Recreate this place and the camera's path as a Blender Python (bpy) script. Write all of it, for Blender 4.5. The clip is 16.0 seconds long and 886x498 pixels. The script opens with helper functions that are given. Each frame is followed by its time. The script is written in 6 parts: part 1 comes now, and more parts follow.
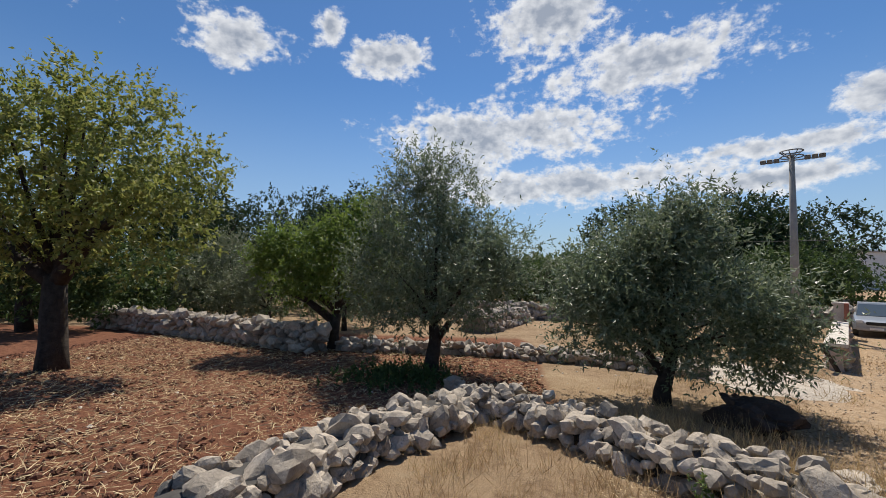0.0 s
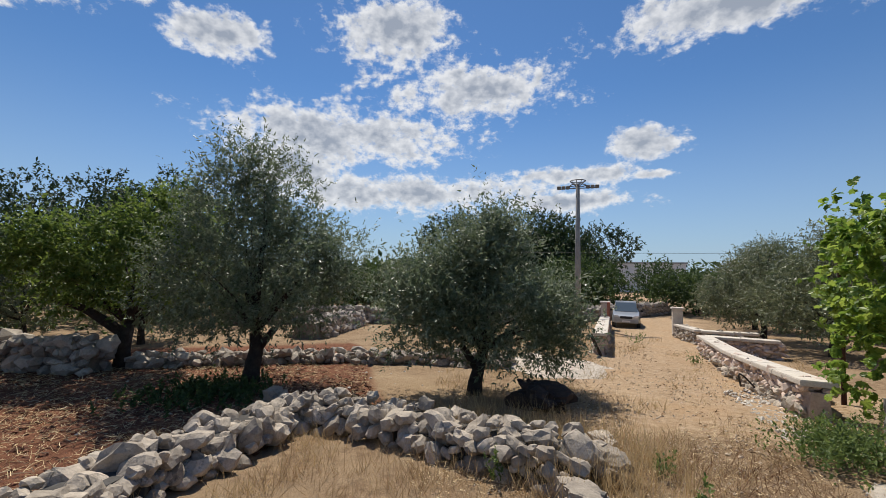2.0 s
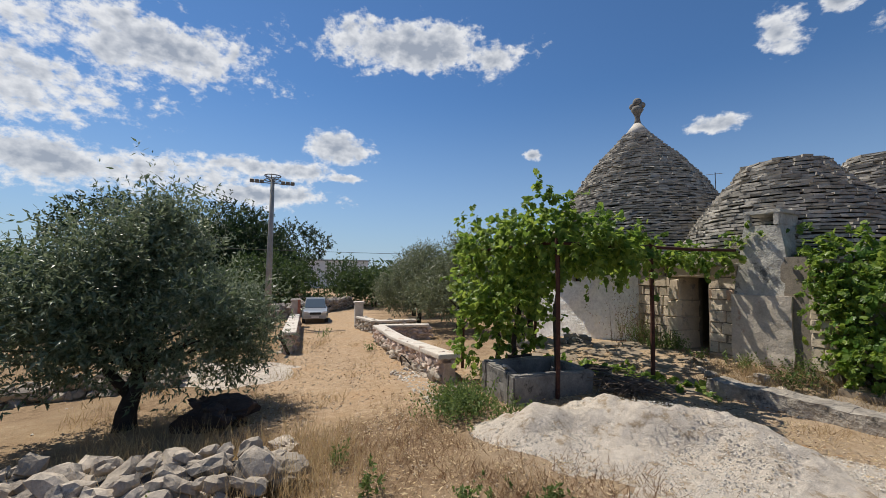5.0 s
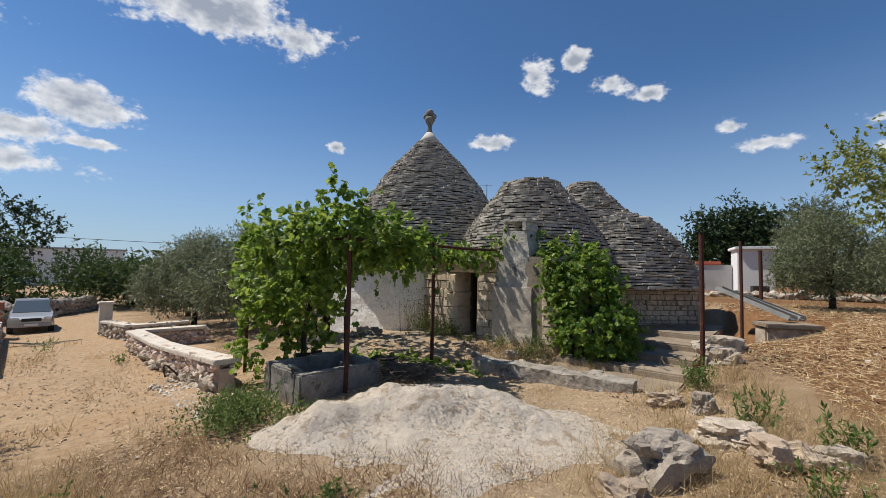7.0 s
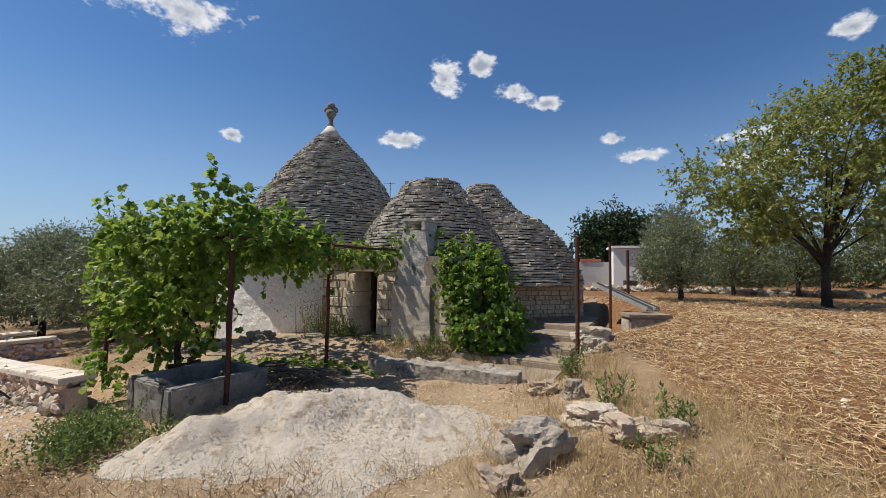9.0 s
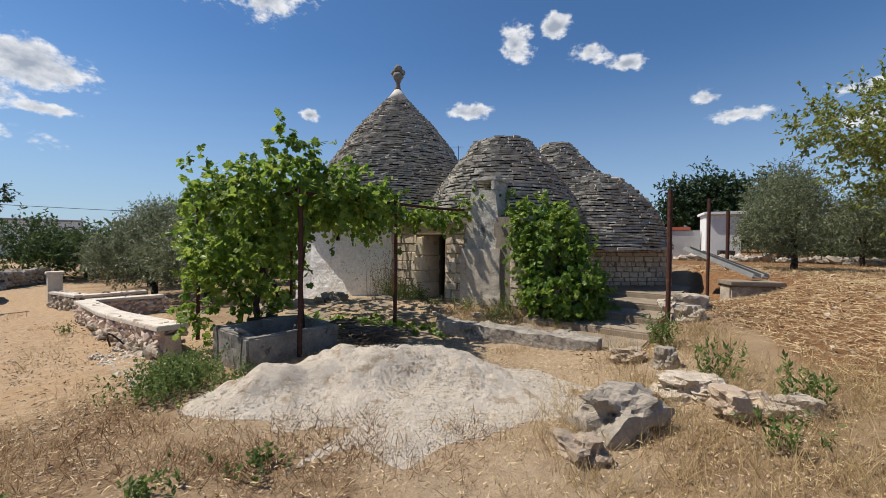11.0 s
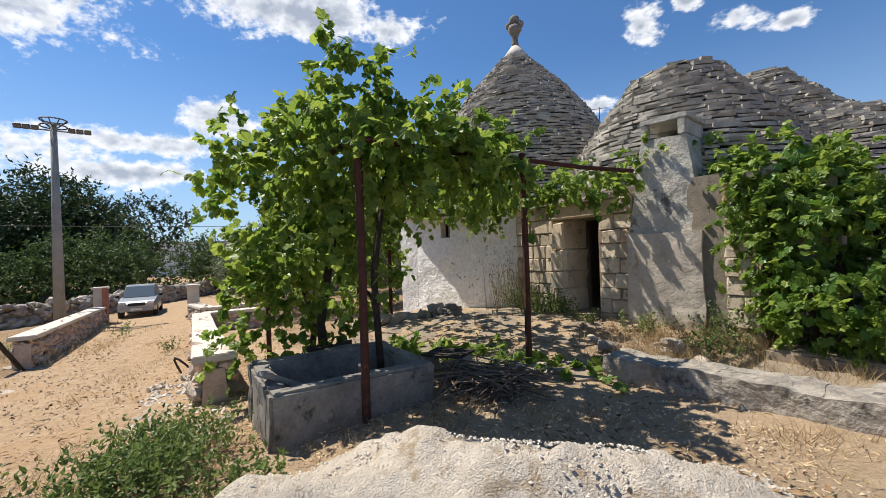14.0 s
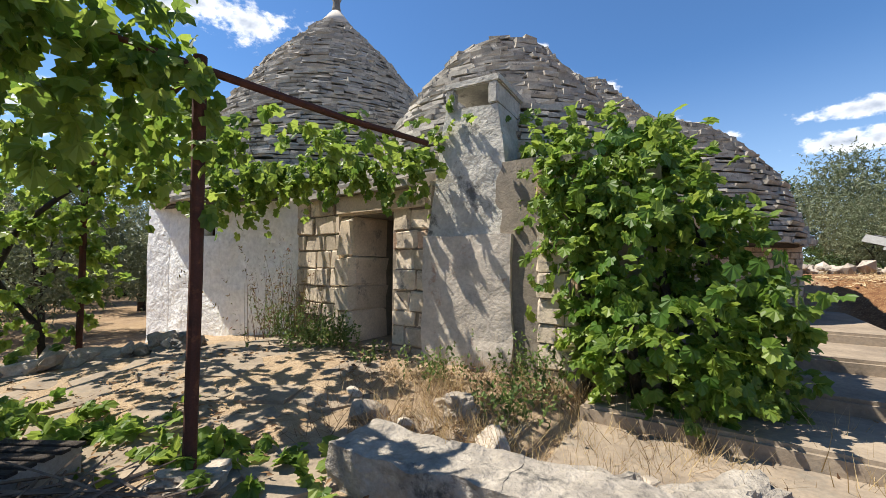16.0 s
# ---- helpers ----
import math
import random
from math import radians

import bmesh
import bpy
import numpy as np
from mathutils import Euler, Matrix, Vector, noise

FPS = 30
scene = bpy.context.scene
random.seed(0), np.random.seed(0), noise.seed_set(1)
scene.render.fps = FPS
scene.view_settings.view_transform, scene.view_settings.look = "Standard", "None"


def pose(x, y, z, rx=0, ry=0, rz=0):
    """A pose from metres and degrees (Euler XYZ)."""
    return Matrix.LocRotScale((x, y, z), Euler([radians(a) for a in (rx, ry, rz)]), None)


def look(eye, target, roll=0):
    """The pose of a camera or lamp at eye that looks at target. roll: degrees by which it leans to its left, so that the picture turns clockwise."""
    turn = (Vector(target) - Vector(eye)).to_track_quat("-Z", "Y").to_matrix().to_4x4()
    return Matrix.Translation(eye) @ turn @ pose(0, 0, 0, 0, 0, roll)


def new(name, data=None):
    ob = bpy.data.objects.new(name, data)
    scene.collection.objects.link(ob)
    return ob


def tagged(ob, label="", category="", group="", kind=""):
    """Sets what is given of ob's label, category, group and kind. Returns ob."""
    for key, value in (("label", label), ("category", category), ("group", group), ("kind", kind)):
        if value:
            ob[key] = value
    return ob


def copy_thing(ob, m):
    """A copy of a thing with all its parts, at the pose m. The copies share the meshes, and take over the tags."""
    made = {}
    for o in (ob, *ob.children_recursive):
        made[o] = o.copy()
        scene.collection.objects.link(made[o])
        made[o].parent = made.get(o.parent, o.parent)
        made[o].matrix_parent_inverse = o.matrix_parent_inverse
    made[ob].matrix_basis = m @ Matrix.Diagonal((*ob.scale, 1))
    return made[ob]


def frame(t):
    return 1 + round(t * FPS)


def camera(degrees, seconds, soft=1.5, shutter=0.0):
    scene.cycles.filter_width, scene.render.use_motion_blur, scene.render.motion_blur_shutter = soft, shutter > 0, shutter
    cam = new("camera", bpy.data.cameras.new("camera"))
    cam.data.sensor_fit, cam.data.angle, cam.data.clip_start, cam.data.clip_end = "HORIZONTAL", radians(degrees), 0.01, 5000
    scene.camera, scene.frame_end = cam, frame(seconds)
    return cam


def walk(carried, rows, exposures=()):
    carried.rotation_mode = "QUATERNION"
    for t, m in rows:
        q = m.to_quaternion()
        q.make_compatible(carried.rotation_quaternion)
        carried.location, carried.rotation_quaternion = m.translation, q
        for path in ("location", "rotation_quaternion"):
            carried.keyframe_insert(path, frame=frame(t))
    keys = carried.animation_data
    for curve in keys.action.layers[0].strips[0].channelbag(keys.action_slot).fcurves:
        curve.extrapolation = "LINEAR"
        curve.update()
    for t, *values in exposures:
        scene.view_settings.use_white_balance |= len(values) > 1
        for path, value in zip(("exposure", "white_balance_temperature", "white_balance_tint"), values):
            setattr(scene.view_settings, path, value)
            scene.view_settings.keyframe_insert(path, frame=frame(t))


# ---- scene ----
cam = camera(94.7, 16.0, soft=0.85)
PATH = [
    (0, (0.296, -0.414, 1.852), (-1.683, -0.691, 1.932), 0.3),
    (0.5, (0.311, -0.364, 1.845), (-1.684, -0.473, 1.939), 0.4),
    (1, (0.291, -0.328, 1.849), (-1.705, -0.25, 1.95), 0.6),
    (1.5, (0.297, -0.275, 1.831), (-1.681, 0.0, 1.939), 0.9),
    (2, (0.314, -0.241, 1.825), (-1.623, 0.246, 1.936), 1.1),
    (2.5, (0.349, -0.207, 1.851), (-1.52, 0.495, 1.961), 1.3),
    (3, (0.334, -0.175, 1.855), (-1.442, 0.738, 1.965), 1.4),
    (3.2, (0.306, -0.116, 1.866), (-1.428, 0.875, 1.968), 0.9),
    (5.5, (0.269, -0.132, 1.913), (-0.64, 1.646, 2.039), 1.1),
    (6, (0.307, -0.105, 1.907), (-0.359, 1.777, 2.026), 1.1),
    (6.5, (0.348, -0.088, 1.917), (-0.092, 1.86, 2.029), 1.1),
    (7, (0.385, -0.071, 1.944), (0.133, 1.91, 2.048), 1.1),
    (7.5, (0.432, -0.06, 1.959), (0.329, 1.935, 2.062), 1.1),
    (8, (0.508, -0.077, 1.983), (0.531, 1.92, 2.084), 1.0),
    (8.5, (0.561, -0.109, 2.009), (0.707, 1.884, 2.106), 0.9),
    (8.7, (0.603, -0.095, 2.01), (0.794, 1.894, 2.108), 0.7),
    (10.8, (0.632, 0.222, 1.734), (0.677, 2.221, 1.727), 0.9),
    (11, (0.633, 0.356, 1.726), (0.487, 2.35, 1.69), 0.7),
    (11.5, (0.558, 0.666, 1.707), (-0.142, 2.537, 1.604), 0.2),
    (12, (0.407, 1.064, 1.661), (-0.788, 2.664, 1.545), -0.6),
    (12.5, (0.367, 1.516, 1.638), (-1.063, 2.909, 1.523), -0.8),
    (13, (0.207, 1.994, 1.574), (-1.138, 3.472, 1.514), -1.5),
    (13.5, (0.091, 2.581, 1.498), (-1.026, 4.24, 1.462), -2.1),
    (14, (0.001, 3.263, 1.435), (-0.726, 5.126, 1.439), -2.0),
    (14.5, (-0.024, 3.933, 1.38), (-0.3, 5.913, 1.427), -1.4),
    (15, (0.184, 4.46, 1.417), (0.225, 6.459, 1.479), -1.2),
    (15.5, (0.388, 5.008, 1.414), (0.578, 6.998, 1.481), -0.8),
    (16, (0.699, 5.596, 1.284), (0.638, 7.594, 1.354), 0.4),
]
walk(cam, [(t, look(eye, target, roll)) for t, eye, target, roll in PATH],
     [(0, 0.05), (3, 0.0), (7, 0.05), (11, 0.12), (12.5, 0.12), (13.5, 0.2), (14.5, 0.68), (16, 0.8)])
# ==== build ====

# ---- world, sun and exposure ----
SUN_AZ = math.atan2(0.09, -0.99)
SUN_EL = radians(57)
world = bpy.data.worlds.new("world")
scene.world = world
world.use_nodes = True
wn, wl = world.node_tree.nodes, world.node_tree.links
wn.clear()
sky = wn.new("ShaderNodeTexSky")
sky.sky_type, sky.sun_disc = "NISHITA", False
sky.sun_elevation, sky.sun_rotation = SUN_EL, math.pi / 2 - SUN_AZ
sky.air_density, sky.dust_density, sky.ozone_density = 1.0, 0.05, 3.0
tc = wn.new("ShaderNodeTexCoord")
sep = wn.new("ShaderNodeSeparateXYZ")
wl.new(tc.outputs["Generated"], sep.inputs[0])


def wmath(op, a, b=None, c=None):
    n = wn.new("ShaderNodeMath")
    n.operation = op
    for i, v in enumerate((a, b, c)):
        if v is None:
            continue
        if isinstance(v, (int, float)):
            n.inputs[i].default_value = v
        else:
            wl.new(v, n.inputs[i])
    return n.outputs[0]


# cumulus clouds: azimuth, elevation (degrees), half width, half height (radians)
CLOUDS = ((-144.7, 27, 0.09, 0.05), (174, 31, 0.15, 0.07), (-165, 27, 0.09, 0.055), (162, 24.5, 0.24, 0.07), (178.7, 18.2, 0.27, 0.07), (169, 10.8, 0.40, 0.045), (150, 9.8, 0.18, 0.025),
          (139.6, 16.5, 0.075, 0.033), (148.4, 13.2, 0.15, 0.025), (138.4, 12.6, 0.05, 0.012), (-156, 30, 0.03, 0.04), (-173, 13, 0.13, 0.07), (130, 29.5, 0.21, 0.06),
          (118, 28.4, 0.05, 0.04), (84.5, 25.4, 0.034, 0.04), (79.3, 26.8, 0.028, 0.026), (74.6, 23.8, 0.045, 0.024), (69.9, 22, 0.036, 0.018), (112.4, 16.1, 0.025, 0.012), (91, 17.4, 0.05, 0.018), (61.7, 16.8, 0.028, 0.02))
CLOUDS += ((58.8, 14.6, 0.05, 0.016), (38.9, 23.5, 0.03, 0.018), (46.2, 15.3, 0.075, 0.017), (46.6, 12.3, 0.08, 0.02), (42, 15.4, 0.04, 0.02), (-110, 30, 0.25, 0.07), (-60, 25, 0.3, 0.06), (-20, 35, 0.2, 0.05))


def wnoise(scale, detail, rough, shift=0.0):
    m = wn.new("ShaderNodeMapping")
    m.inputs["Location"].default_value = (0, 0, shift)
    m.inputs["Scale"].default_value = (1, 1, 1.5)
    wl.new(tc.outputs["Generated"], m.inputs[0])
    n = wn.new("ShaderNodeTexNoise")
    n.inputs["Scale"].default_value, n.inputs["Detail"].default_value, n.inputs["Roughness"].default_value = scale, detail, rough
    wl.new(m.outputs[0], n.inputs["Vector"])
    return n.outputs["Fac"]


reach = None
for az, el, w, h in CLOUDS:
    az, el = radians(az), radians(el)
    m = wn.new("ShaderNodeMapping")
    m.vector_type = "TEXTURE"
    m.inputs["Location"].default_value = (math.cos(el) * math.cos(az), math.cos(el) * math.sin(az), math.sin(el))
    m.inputs["Rotation"].default_value = (el, 0, az - math.pi / 2)
    m.inputs["Scale"].default_value = (w * 1.25, 0.4, h * 1.25)
    wl.new(tc.outputs["Generated"], m.inputs[0])
    v = wn.new("ShaderNodeVectorMath")
    v.operation = "LENGTH"
    wl.new(m.outputs[0], v.inputs[0])
    reach = v.outputs["Value"] if reach is None else wmath("SMOOTH_MIN", reach, v.outputs["Value"], 0.12)
coarse, fine_ = wnoise(9, 3, 0.5), wnoise(42, 9, 0.62)
lump = wmath("ADD", wmath("MULTIPLY", wmath("SUBTRACT", coarse, 0.5), 1.5), wmath("MULTIPLY", wmath("SUBTRACT", fine_, 0.5), 1.5))
dens = wmath("ADD", wmath("SUBTRACT", 0.92, reach), lump)
mask = wn.new("ShaderNodeMapRange")
mask.interpolation_type = "SMOOTHSTEP"
mask.inputs["From Min"].default_value, mask.inputs["From Max"].default_value = 0.02, 0.5
wl.new(dens, mask.inputs[0])
# greyer where the cloud is thick and less lumpy than just above
above = wnoise(42, 4, 0.5, 0.022)
body = wn.new("ShaderNodeMapRange")
body.inputs["From Min"].default_value, body.inputs["From Max"].default_value = 0.25, 0.95
wl.new(wmath("ADD", dens, wmath("MULTIPLY", wmath("SUBTRACT", above, fine_), 1.3)), body.inputs[0])
ramp = wn.new("ShaderNodeMixRGB")
ramp.inputs[1].default_value, ramp.inputs[2].default_value = (10.4, 10.5, 10.7, 1), (4.3, 4.8, 5.7, 1)
wl.new(body.outputs[0], ramp.inputs[0])
up = wn.new("ShaderNodeMapRange")
up.inputs["From Min"].default_value, up.inputs["From Max"].default_value = 0.0, 0.12
wl.new(sep.outputs[2], up.inputs[0])
mix = wn.new("ShaderNodeMixRGB")
wl.new(wmath("MULTIPLY", wmath("MULTIPLY", mask.outputs[0], up.outputs[0]), 0.93), mix.inputs[0])
tint = wn.new("ShaderNodeMixRGB")
tint.blend_type = "MULTIPLY"
tint.inputs[0].default_value = 1.0
tint.inputs[2].default_value = (0.70, 0.98, 1.22, 1)
wl.new(sky.outputs[0], tint.inputs[1])
# pale air towards the horizon
low_ = wn.new("ShaderNodeMapRange")
low_.inputs["From Min"].default_value, low_.inputs["From Max"].default_value = 0.42, 0.0
wl.new(sep.outputs[2], low_.inputs[0])
pale = wn.new("ShaderNodeMixRGB")
pale.inputs[2].default_value = (4.9, 6.2, 8.0, 1)
wl.new(wmath("MULTIPLY", wmath("POWER", low_.outputs[0], 1.6), 0.82), pale.inputs[0])
wl.new(tint.outputs[0], pale.inputs[1])
wl.new(pale.outputs[0], mix.inputs[1])
wl.new(ramp.outputs[0], mix.inputs[2])
bg = wn.new("ShaderNodeBackground")
bg.inputs[1].default_value = 0.079
wl.new(mix.outputs[0], bg.inputs[0])
wo = wn.new("ShaderNodeOutputWorld")
wl.new(bg.outputs[0], wo.inputs[0])
sun = new("sun", bpy.data.lights.new("sun", "SUN"))
sun.data.energy, sun.data.angle, sun.data.color = 5.0, radians(0.53), (1.0, 0.93, 0.81)
to_sun = Vector((math.cos(SUN_EL) * math.cos(SUN_AZ), math.cos(SUN_EL) * math.sin(SUN_AZ), math.sin(SUN_EL)))
sun.matrix_world = look(to_sun * 60, (0, 0, 0))

# ---- materials ----


def mat(name, c1, c2, scale=6.0, rough=0.9, bump=0.3, fine=60.0, c3=None, spec=0.3, metal=0.0, island=0.0, objrand=0.0, bdist=0.02, c3_edge=0.56):
    """Two-scale mottled surface; c3: stains; island / objrand: how far pieces differ."""
    m = bpy.data.materials.new(name)
    m.use_nodes = True
    n, l = m.node_tree.nodes, m.node_tree.links
    b = n["Principled BSDF"]
    b.inputs["Roughness"].default_value = rough
    b.inputs["Metallic"].default_value = metal
    b.inputs["Specular IOR Level"].default_value = spec
    t = n.new("ShaderNodeTexCoord")
    geo = n.new("ShaderNodeNewGeometry")

    def noisy(s, d=6, r=0.6):
        x = n.new("ShaderNodeTexNoise")
        x.inputs["Scale"].default_value, x.inputs["Detail"].default_value, x.inputs["Roughness"].default_value = s, d, r
        l.new(geo.outputs["Position"], x.inputs["Vector"])
        return x.outputs["Fac"]

    def rng(v, a, bb):
        x = n.new("ShaderNodeMapRange")
        x.inputs["From Min"].default_value, x.inputs["From Max"].default_value = a, bb
        l.new(v, x.inputs[0])
        return x.outputs[0]

    a = noisy(scale)
    f = noisy(fine, 4)
    mx = n.new("ShaderNodeMixRGB")
    mx.inputs[1].default_value, mx.inputs[2].default_value = (*c1, 1), (*c2, 1)
    l.new(rng(a, 0.32, 0.68), mx.inputs[0])
    out = mx.outputs[0]
    if c3:
        s3 = n.new("ShaderNodeMixRGB")
        s3.inputs[2].default_value = (*c3, 1)
        l.new(rng(noisy(scale * 0.6 + 1.3, 9, 0.7), c3_edge, c3_edge + 0.1), s3.inputs[0])
        l.new(out, s3.inputs[1])
        out = s3.outputs[0]
    g = n.new("ShaderNodeHueSaturation")
    l.new(out, g.inputs["Color"])
    v = n.new("ShaderNodeMath")
    v.operation = "MULTIPLY_ADD"
    v.inputs[1].default_value, v.inputs[2].default_value = 0.7, 0.65
    l.new(f, v.inputs[0])
    val = v.outputs[0]
    for amount, source in ((island, geo.outputs["Random Per Island"]), (objrand, None)):
        if amount:
            if source is None:
                source = n.new("ShaderNodeObjectInfo").outputs["Random"]
            w = n.new("ShaderNodeMath")
            w.operation = "MULTIPLY_ADD"
            w.inputs[1].default_value, w.inputs[2].default_value = amount, 1 - amount / 2
            l.new(source, w.inputs[0])
            u = n.new("ShaderNodeMath")
            u.operation = "MULTIPLY"
            l.new(val, u.inputs[0])
            l.new(w.outputs[0], u.inputs[1])
            val = u.outputs[0]
    l.new(val, g.inputs["Value"])
    l.new(g.outputs[0], b.inputs["Base Color"])
    if bump:
        p = n.new("ShaderNodeBump")
        p.inputs["Strength"].default_value, p.inputs["Distance"].default_value = bump, bdist
        ad = n.new("ShaderNodeMath")
        ad.operation = "MULTIPLY_ADD"
        ad.inputs[1].default_value = 0.5
        l.new(f, ad.inputs[0])
        l.new(a, ad.inputs[2])
        l.new(ad.outputs[0], p.inputs["Height"])
        l.new(p.outputs[0], b.inputs["Normal"])
    return m


def leafmat(name, c1, c2, rough=0.5, trans=0.35, spec=0.4):
    """Leaf: colour differs leaf by leaf, with light passing through."""
    m = bpy.data.materials.new(name)
    m.use_nodes = True
    n, l = m.node_tree.nodes, m.node_tree.links
    b = n["Principled BSDF"]
    geo = n.new("ShaderNodeNewGeometry")
    mx = n.new("ShaderNodeMixRGB")
    mx.inputs[1].default_value, mx.inputs[2].default_value = (*c1, 1), (*c2, 1)
    l.new(geo.outputs["Random Per Island"], mx.inputs[0])
    l.new(mx.outputs[0], b.inputs["Base Color"])
    b.inputs["Roughness"].default_value = rough
    b.inputs["Specular IOR Level"].default_value = spec
    tr = n.new("ShaderNodeBsdfTranslucent")
    hs = n.new("ShaderNodeHueSaturation")
    hs.inputs["Value"].default_value, hs.inputs["Hue"].default_value = 1.5, 0.485
    l.new(mx.outputs[0], hs.inputs["Color"])
    l.new(hs.outputs[0], tr.inputs[0])
    ms = n.new("ShaderNodeMixShader")
    ms.inputs[0].default_value = trans
    l.new(b.outputs[0], ms.inputs[1])
    l.new(tr.outputs[0], ms.inputs[2])
    l.new(ms.outputs[0], n["Material Output"].inputs[0])
    return m


def plain(name, c, rough=0.5, metal=0.0, trans=0.0):
    m = bpy.data.materials.new(name)
    m.use_nodes = True
    b = m.node_tree.nodes["Principled BSDF"]
    b.inputs["Base Color"].default_value = (*c, 1)
    b.inputs["Roughness"].default_value, b.inputs["Metallic"].default_value = rough, metal
    b.inputs["Transmission Weight"].default_value = trans
    return m


M_ROCK = mat("limestone rubble", (0.52, 0.445, 0.36), (0.30, 0.255, 0.205), 7, 0.95, 0.9, 45, c3=(0.16, 0.15, 0.135), objrand=0.55, island=0.0)
M_ROCKS = mat("limestone far rubble", (0.47, 0.41, 0.34), (0.30, 0.255, 0.21), 5, 0.95, 0.5, 45, c3=(0.15, 0.14, 0.13), island=0.5)
M_ROCKWARM = mat("ochre limestone", (0.46, 0.37, 0.28), (0.32, 0.24, 0.18), 5, 0.95, 1.0, 40, c3=(0.16, 0.145, 0.13), objrand=0.3)
M_DARKROCK = mat("dark brown rock", (0.085, 0.055, 0.04), (0.045, 0.032, 0.026), 4, 0.95, 0.8, 30, c3=(0.13, 0.09, 0.06))
M_SLAB = mat("grey roof slab", (0.46, 0.42, 0.36), (0.26, 0.24, 0.21), 5, 0.95, 0.6, 50, c3=(0.08, 0.077, 0.072), island=0.45, objrand=0.0)
M_SLABO = mat("grey roof slab piece", (0.46, 0.42, 0.36), (0.26, 0.24, 0.21), 5, 0.95, 0.6, 50, c3=(0.08, 0.077, 0.072), objrand=0.45)
# near-black core: shade of the gaps between stones put into its colour
M_SHADECORE = mat("gap shade core", (0.09, 0.085, 0.08), (0.06, 0.055, 0.05), 6, 1.0, 0.3, 40)
M_LIME = mat("limewash", (0.88, 0.87, 0.85), (0.80, 0.79, 0.77), 3, 0.95, 1.0, 13, c3=(0.60, 0.58, 0.55), bdist=0.05, c3_edge=0.6)
M_BLOCK = mat("wall block", (0.64, 0.54, 0.42), (0.47, 0.39, 0.30), 5, 0.95, 0.6, 30, c3=(0.19, 0.17, 0.15), objrand=0.4)
M_JAMB = mat("dressed jamb stone", (0.66, 0.55, 0.42), (0.52, 0.43, 0.33), 4, 0.9, 0.3, 40, c3=(0.28, 0.25, 0.22), objrand=0.2)
M_MORTAR = mat("wall joint", (0.27, 0.23, 0.18), (0.18, 0.155, 0.125), 8, 1.0, 0.5, 40)
M_PLASTER = mat("weathered render", (0.56, 0.53, 0.47), (0.38, 0.36, 0.32), 4, 0.95, 1.0, 22, c3=(0.14, 0.135, 0.125), bdist=0.03)
M_PLASTERLOW = mat("patched render", (0.60, 0.53, 0.45), (0.42, 0.365, 0.305), 3.5, 0.95, 0.8, 25, c3=(0.36, 0.22, 0.16), c3_edge=0.58)
M_CAP = mat("pale cap stone", (0.66, 0.60, 0.52), (0.54, 0.48, 0.41), 4, 0.9, 0.3, 40)
M_PINK = mat("pink wall stone", (0.62, 0.50, 0.42), (0.48, 0.37, 0.30), 6, 0.95, 0.5, 40, objrand=0.35, island=0.3)
M_TROUGH = mat("weathered grey concrete", (0.28, 0.258, 0.23), (0.14, 0.13, 0.118), 4, 0.95, 0.7, 35, c3=(0.05, 0.048, 0.045))
M_RUST = mat("rusty steel", (0.085, 0.032, 0.022), (0.05, 0.022, 0.016), 14, 0.8, 0.4, 90, c3=(0.14, 0.055, 0.03))
M_REDBRICK = mat("red weathered brick", (0.40, 0.15, 0.10), (0.28, 0.12, 0.08), 9, 0.9, 0.4, 50)
M_BARK = mat("grey bark", (0.075, 0.06, 0.05), (0.035, 0.029, 0.025), 9, 1.0, 1.0, 40, bdist=0.04)
M_STEPS = mat("worn step stone", (0.33, 0.265, 0.195), (0.20, 0.16, 0.12), 3, 0.95, 0.4, 30, c3=(0.22, 0.19, 0.15))
M_CONC = mat("pole concrete", (0.36, 0.34, 0.31), (0.28, 0.265, 0.245), 3, 0.9, 0.3, 60)
M_STEEL = mat("galvanised steel", (0.20, 0.20, 0.20), (0.13, 0.13, 0.128), 5, 0.6, 0.2, 50, metal=0.3)
M_GRAVEL = mat("white limestone gravel", (0.72, 0.635, 0.535), (0.59, 0.51, 0.42), 9, 0.95, 1.0, 90, c3=(0.44, 0.34, 0.235), bdist=0.06, c3_edge=0.53)
M_PEB = mat("white pebble", (0.66, 0.61, 0.54), (0.52, 0.47, 0.40), 9, 0.95, 0.2, 60, island=0.4)
M_PEBTAN = mat("tan pebble", (0.62, 0.50, 0.37), (0.46, 0.36, 0.26), 9, 0.95, 0.2, 60, island=0.5)
M_CLOD = mat("red earth clod", (0.17, 0.075, 0.045), (0.10, 0.045, 0.03), 9, 1.0, 0.4, 60, island=0.5)
M_WHITEP = mat("white painted wall", (0.80, 0.80, 0.80), (0.74, 0.74, 0.74), 2, 0.8, 0.1, 60)
M_GREYWALL = mat("grey block wall", (0.42, 0.42, 0.42), (0.35, 0.35, 0.35), 2, 0.9, 0.2, 60)
M_CAR = plain("silver car paint", (0.42, 0.44, 0.46), 0.3, 0.6)
M_GLASS = plain("dark car glass", (0.10, 0.13, 0.16), 0.08, 0.0)
M_BLACK = plain("black rubber", (0.02, 0.02, 0.02), 0.7)
M_LAMPGL = plain("headlight glass", (0.75, 0.77, 0.8), 0.12, 0.2)
M_WHITE = plain("white plate", (0.75, 0.75, 0.75), 0.6)
M_TERRA = plain("red painted fascia", (0.45, 0.12, 0.07), 0.8)
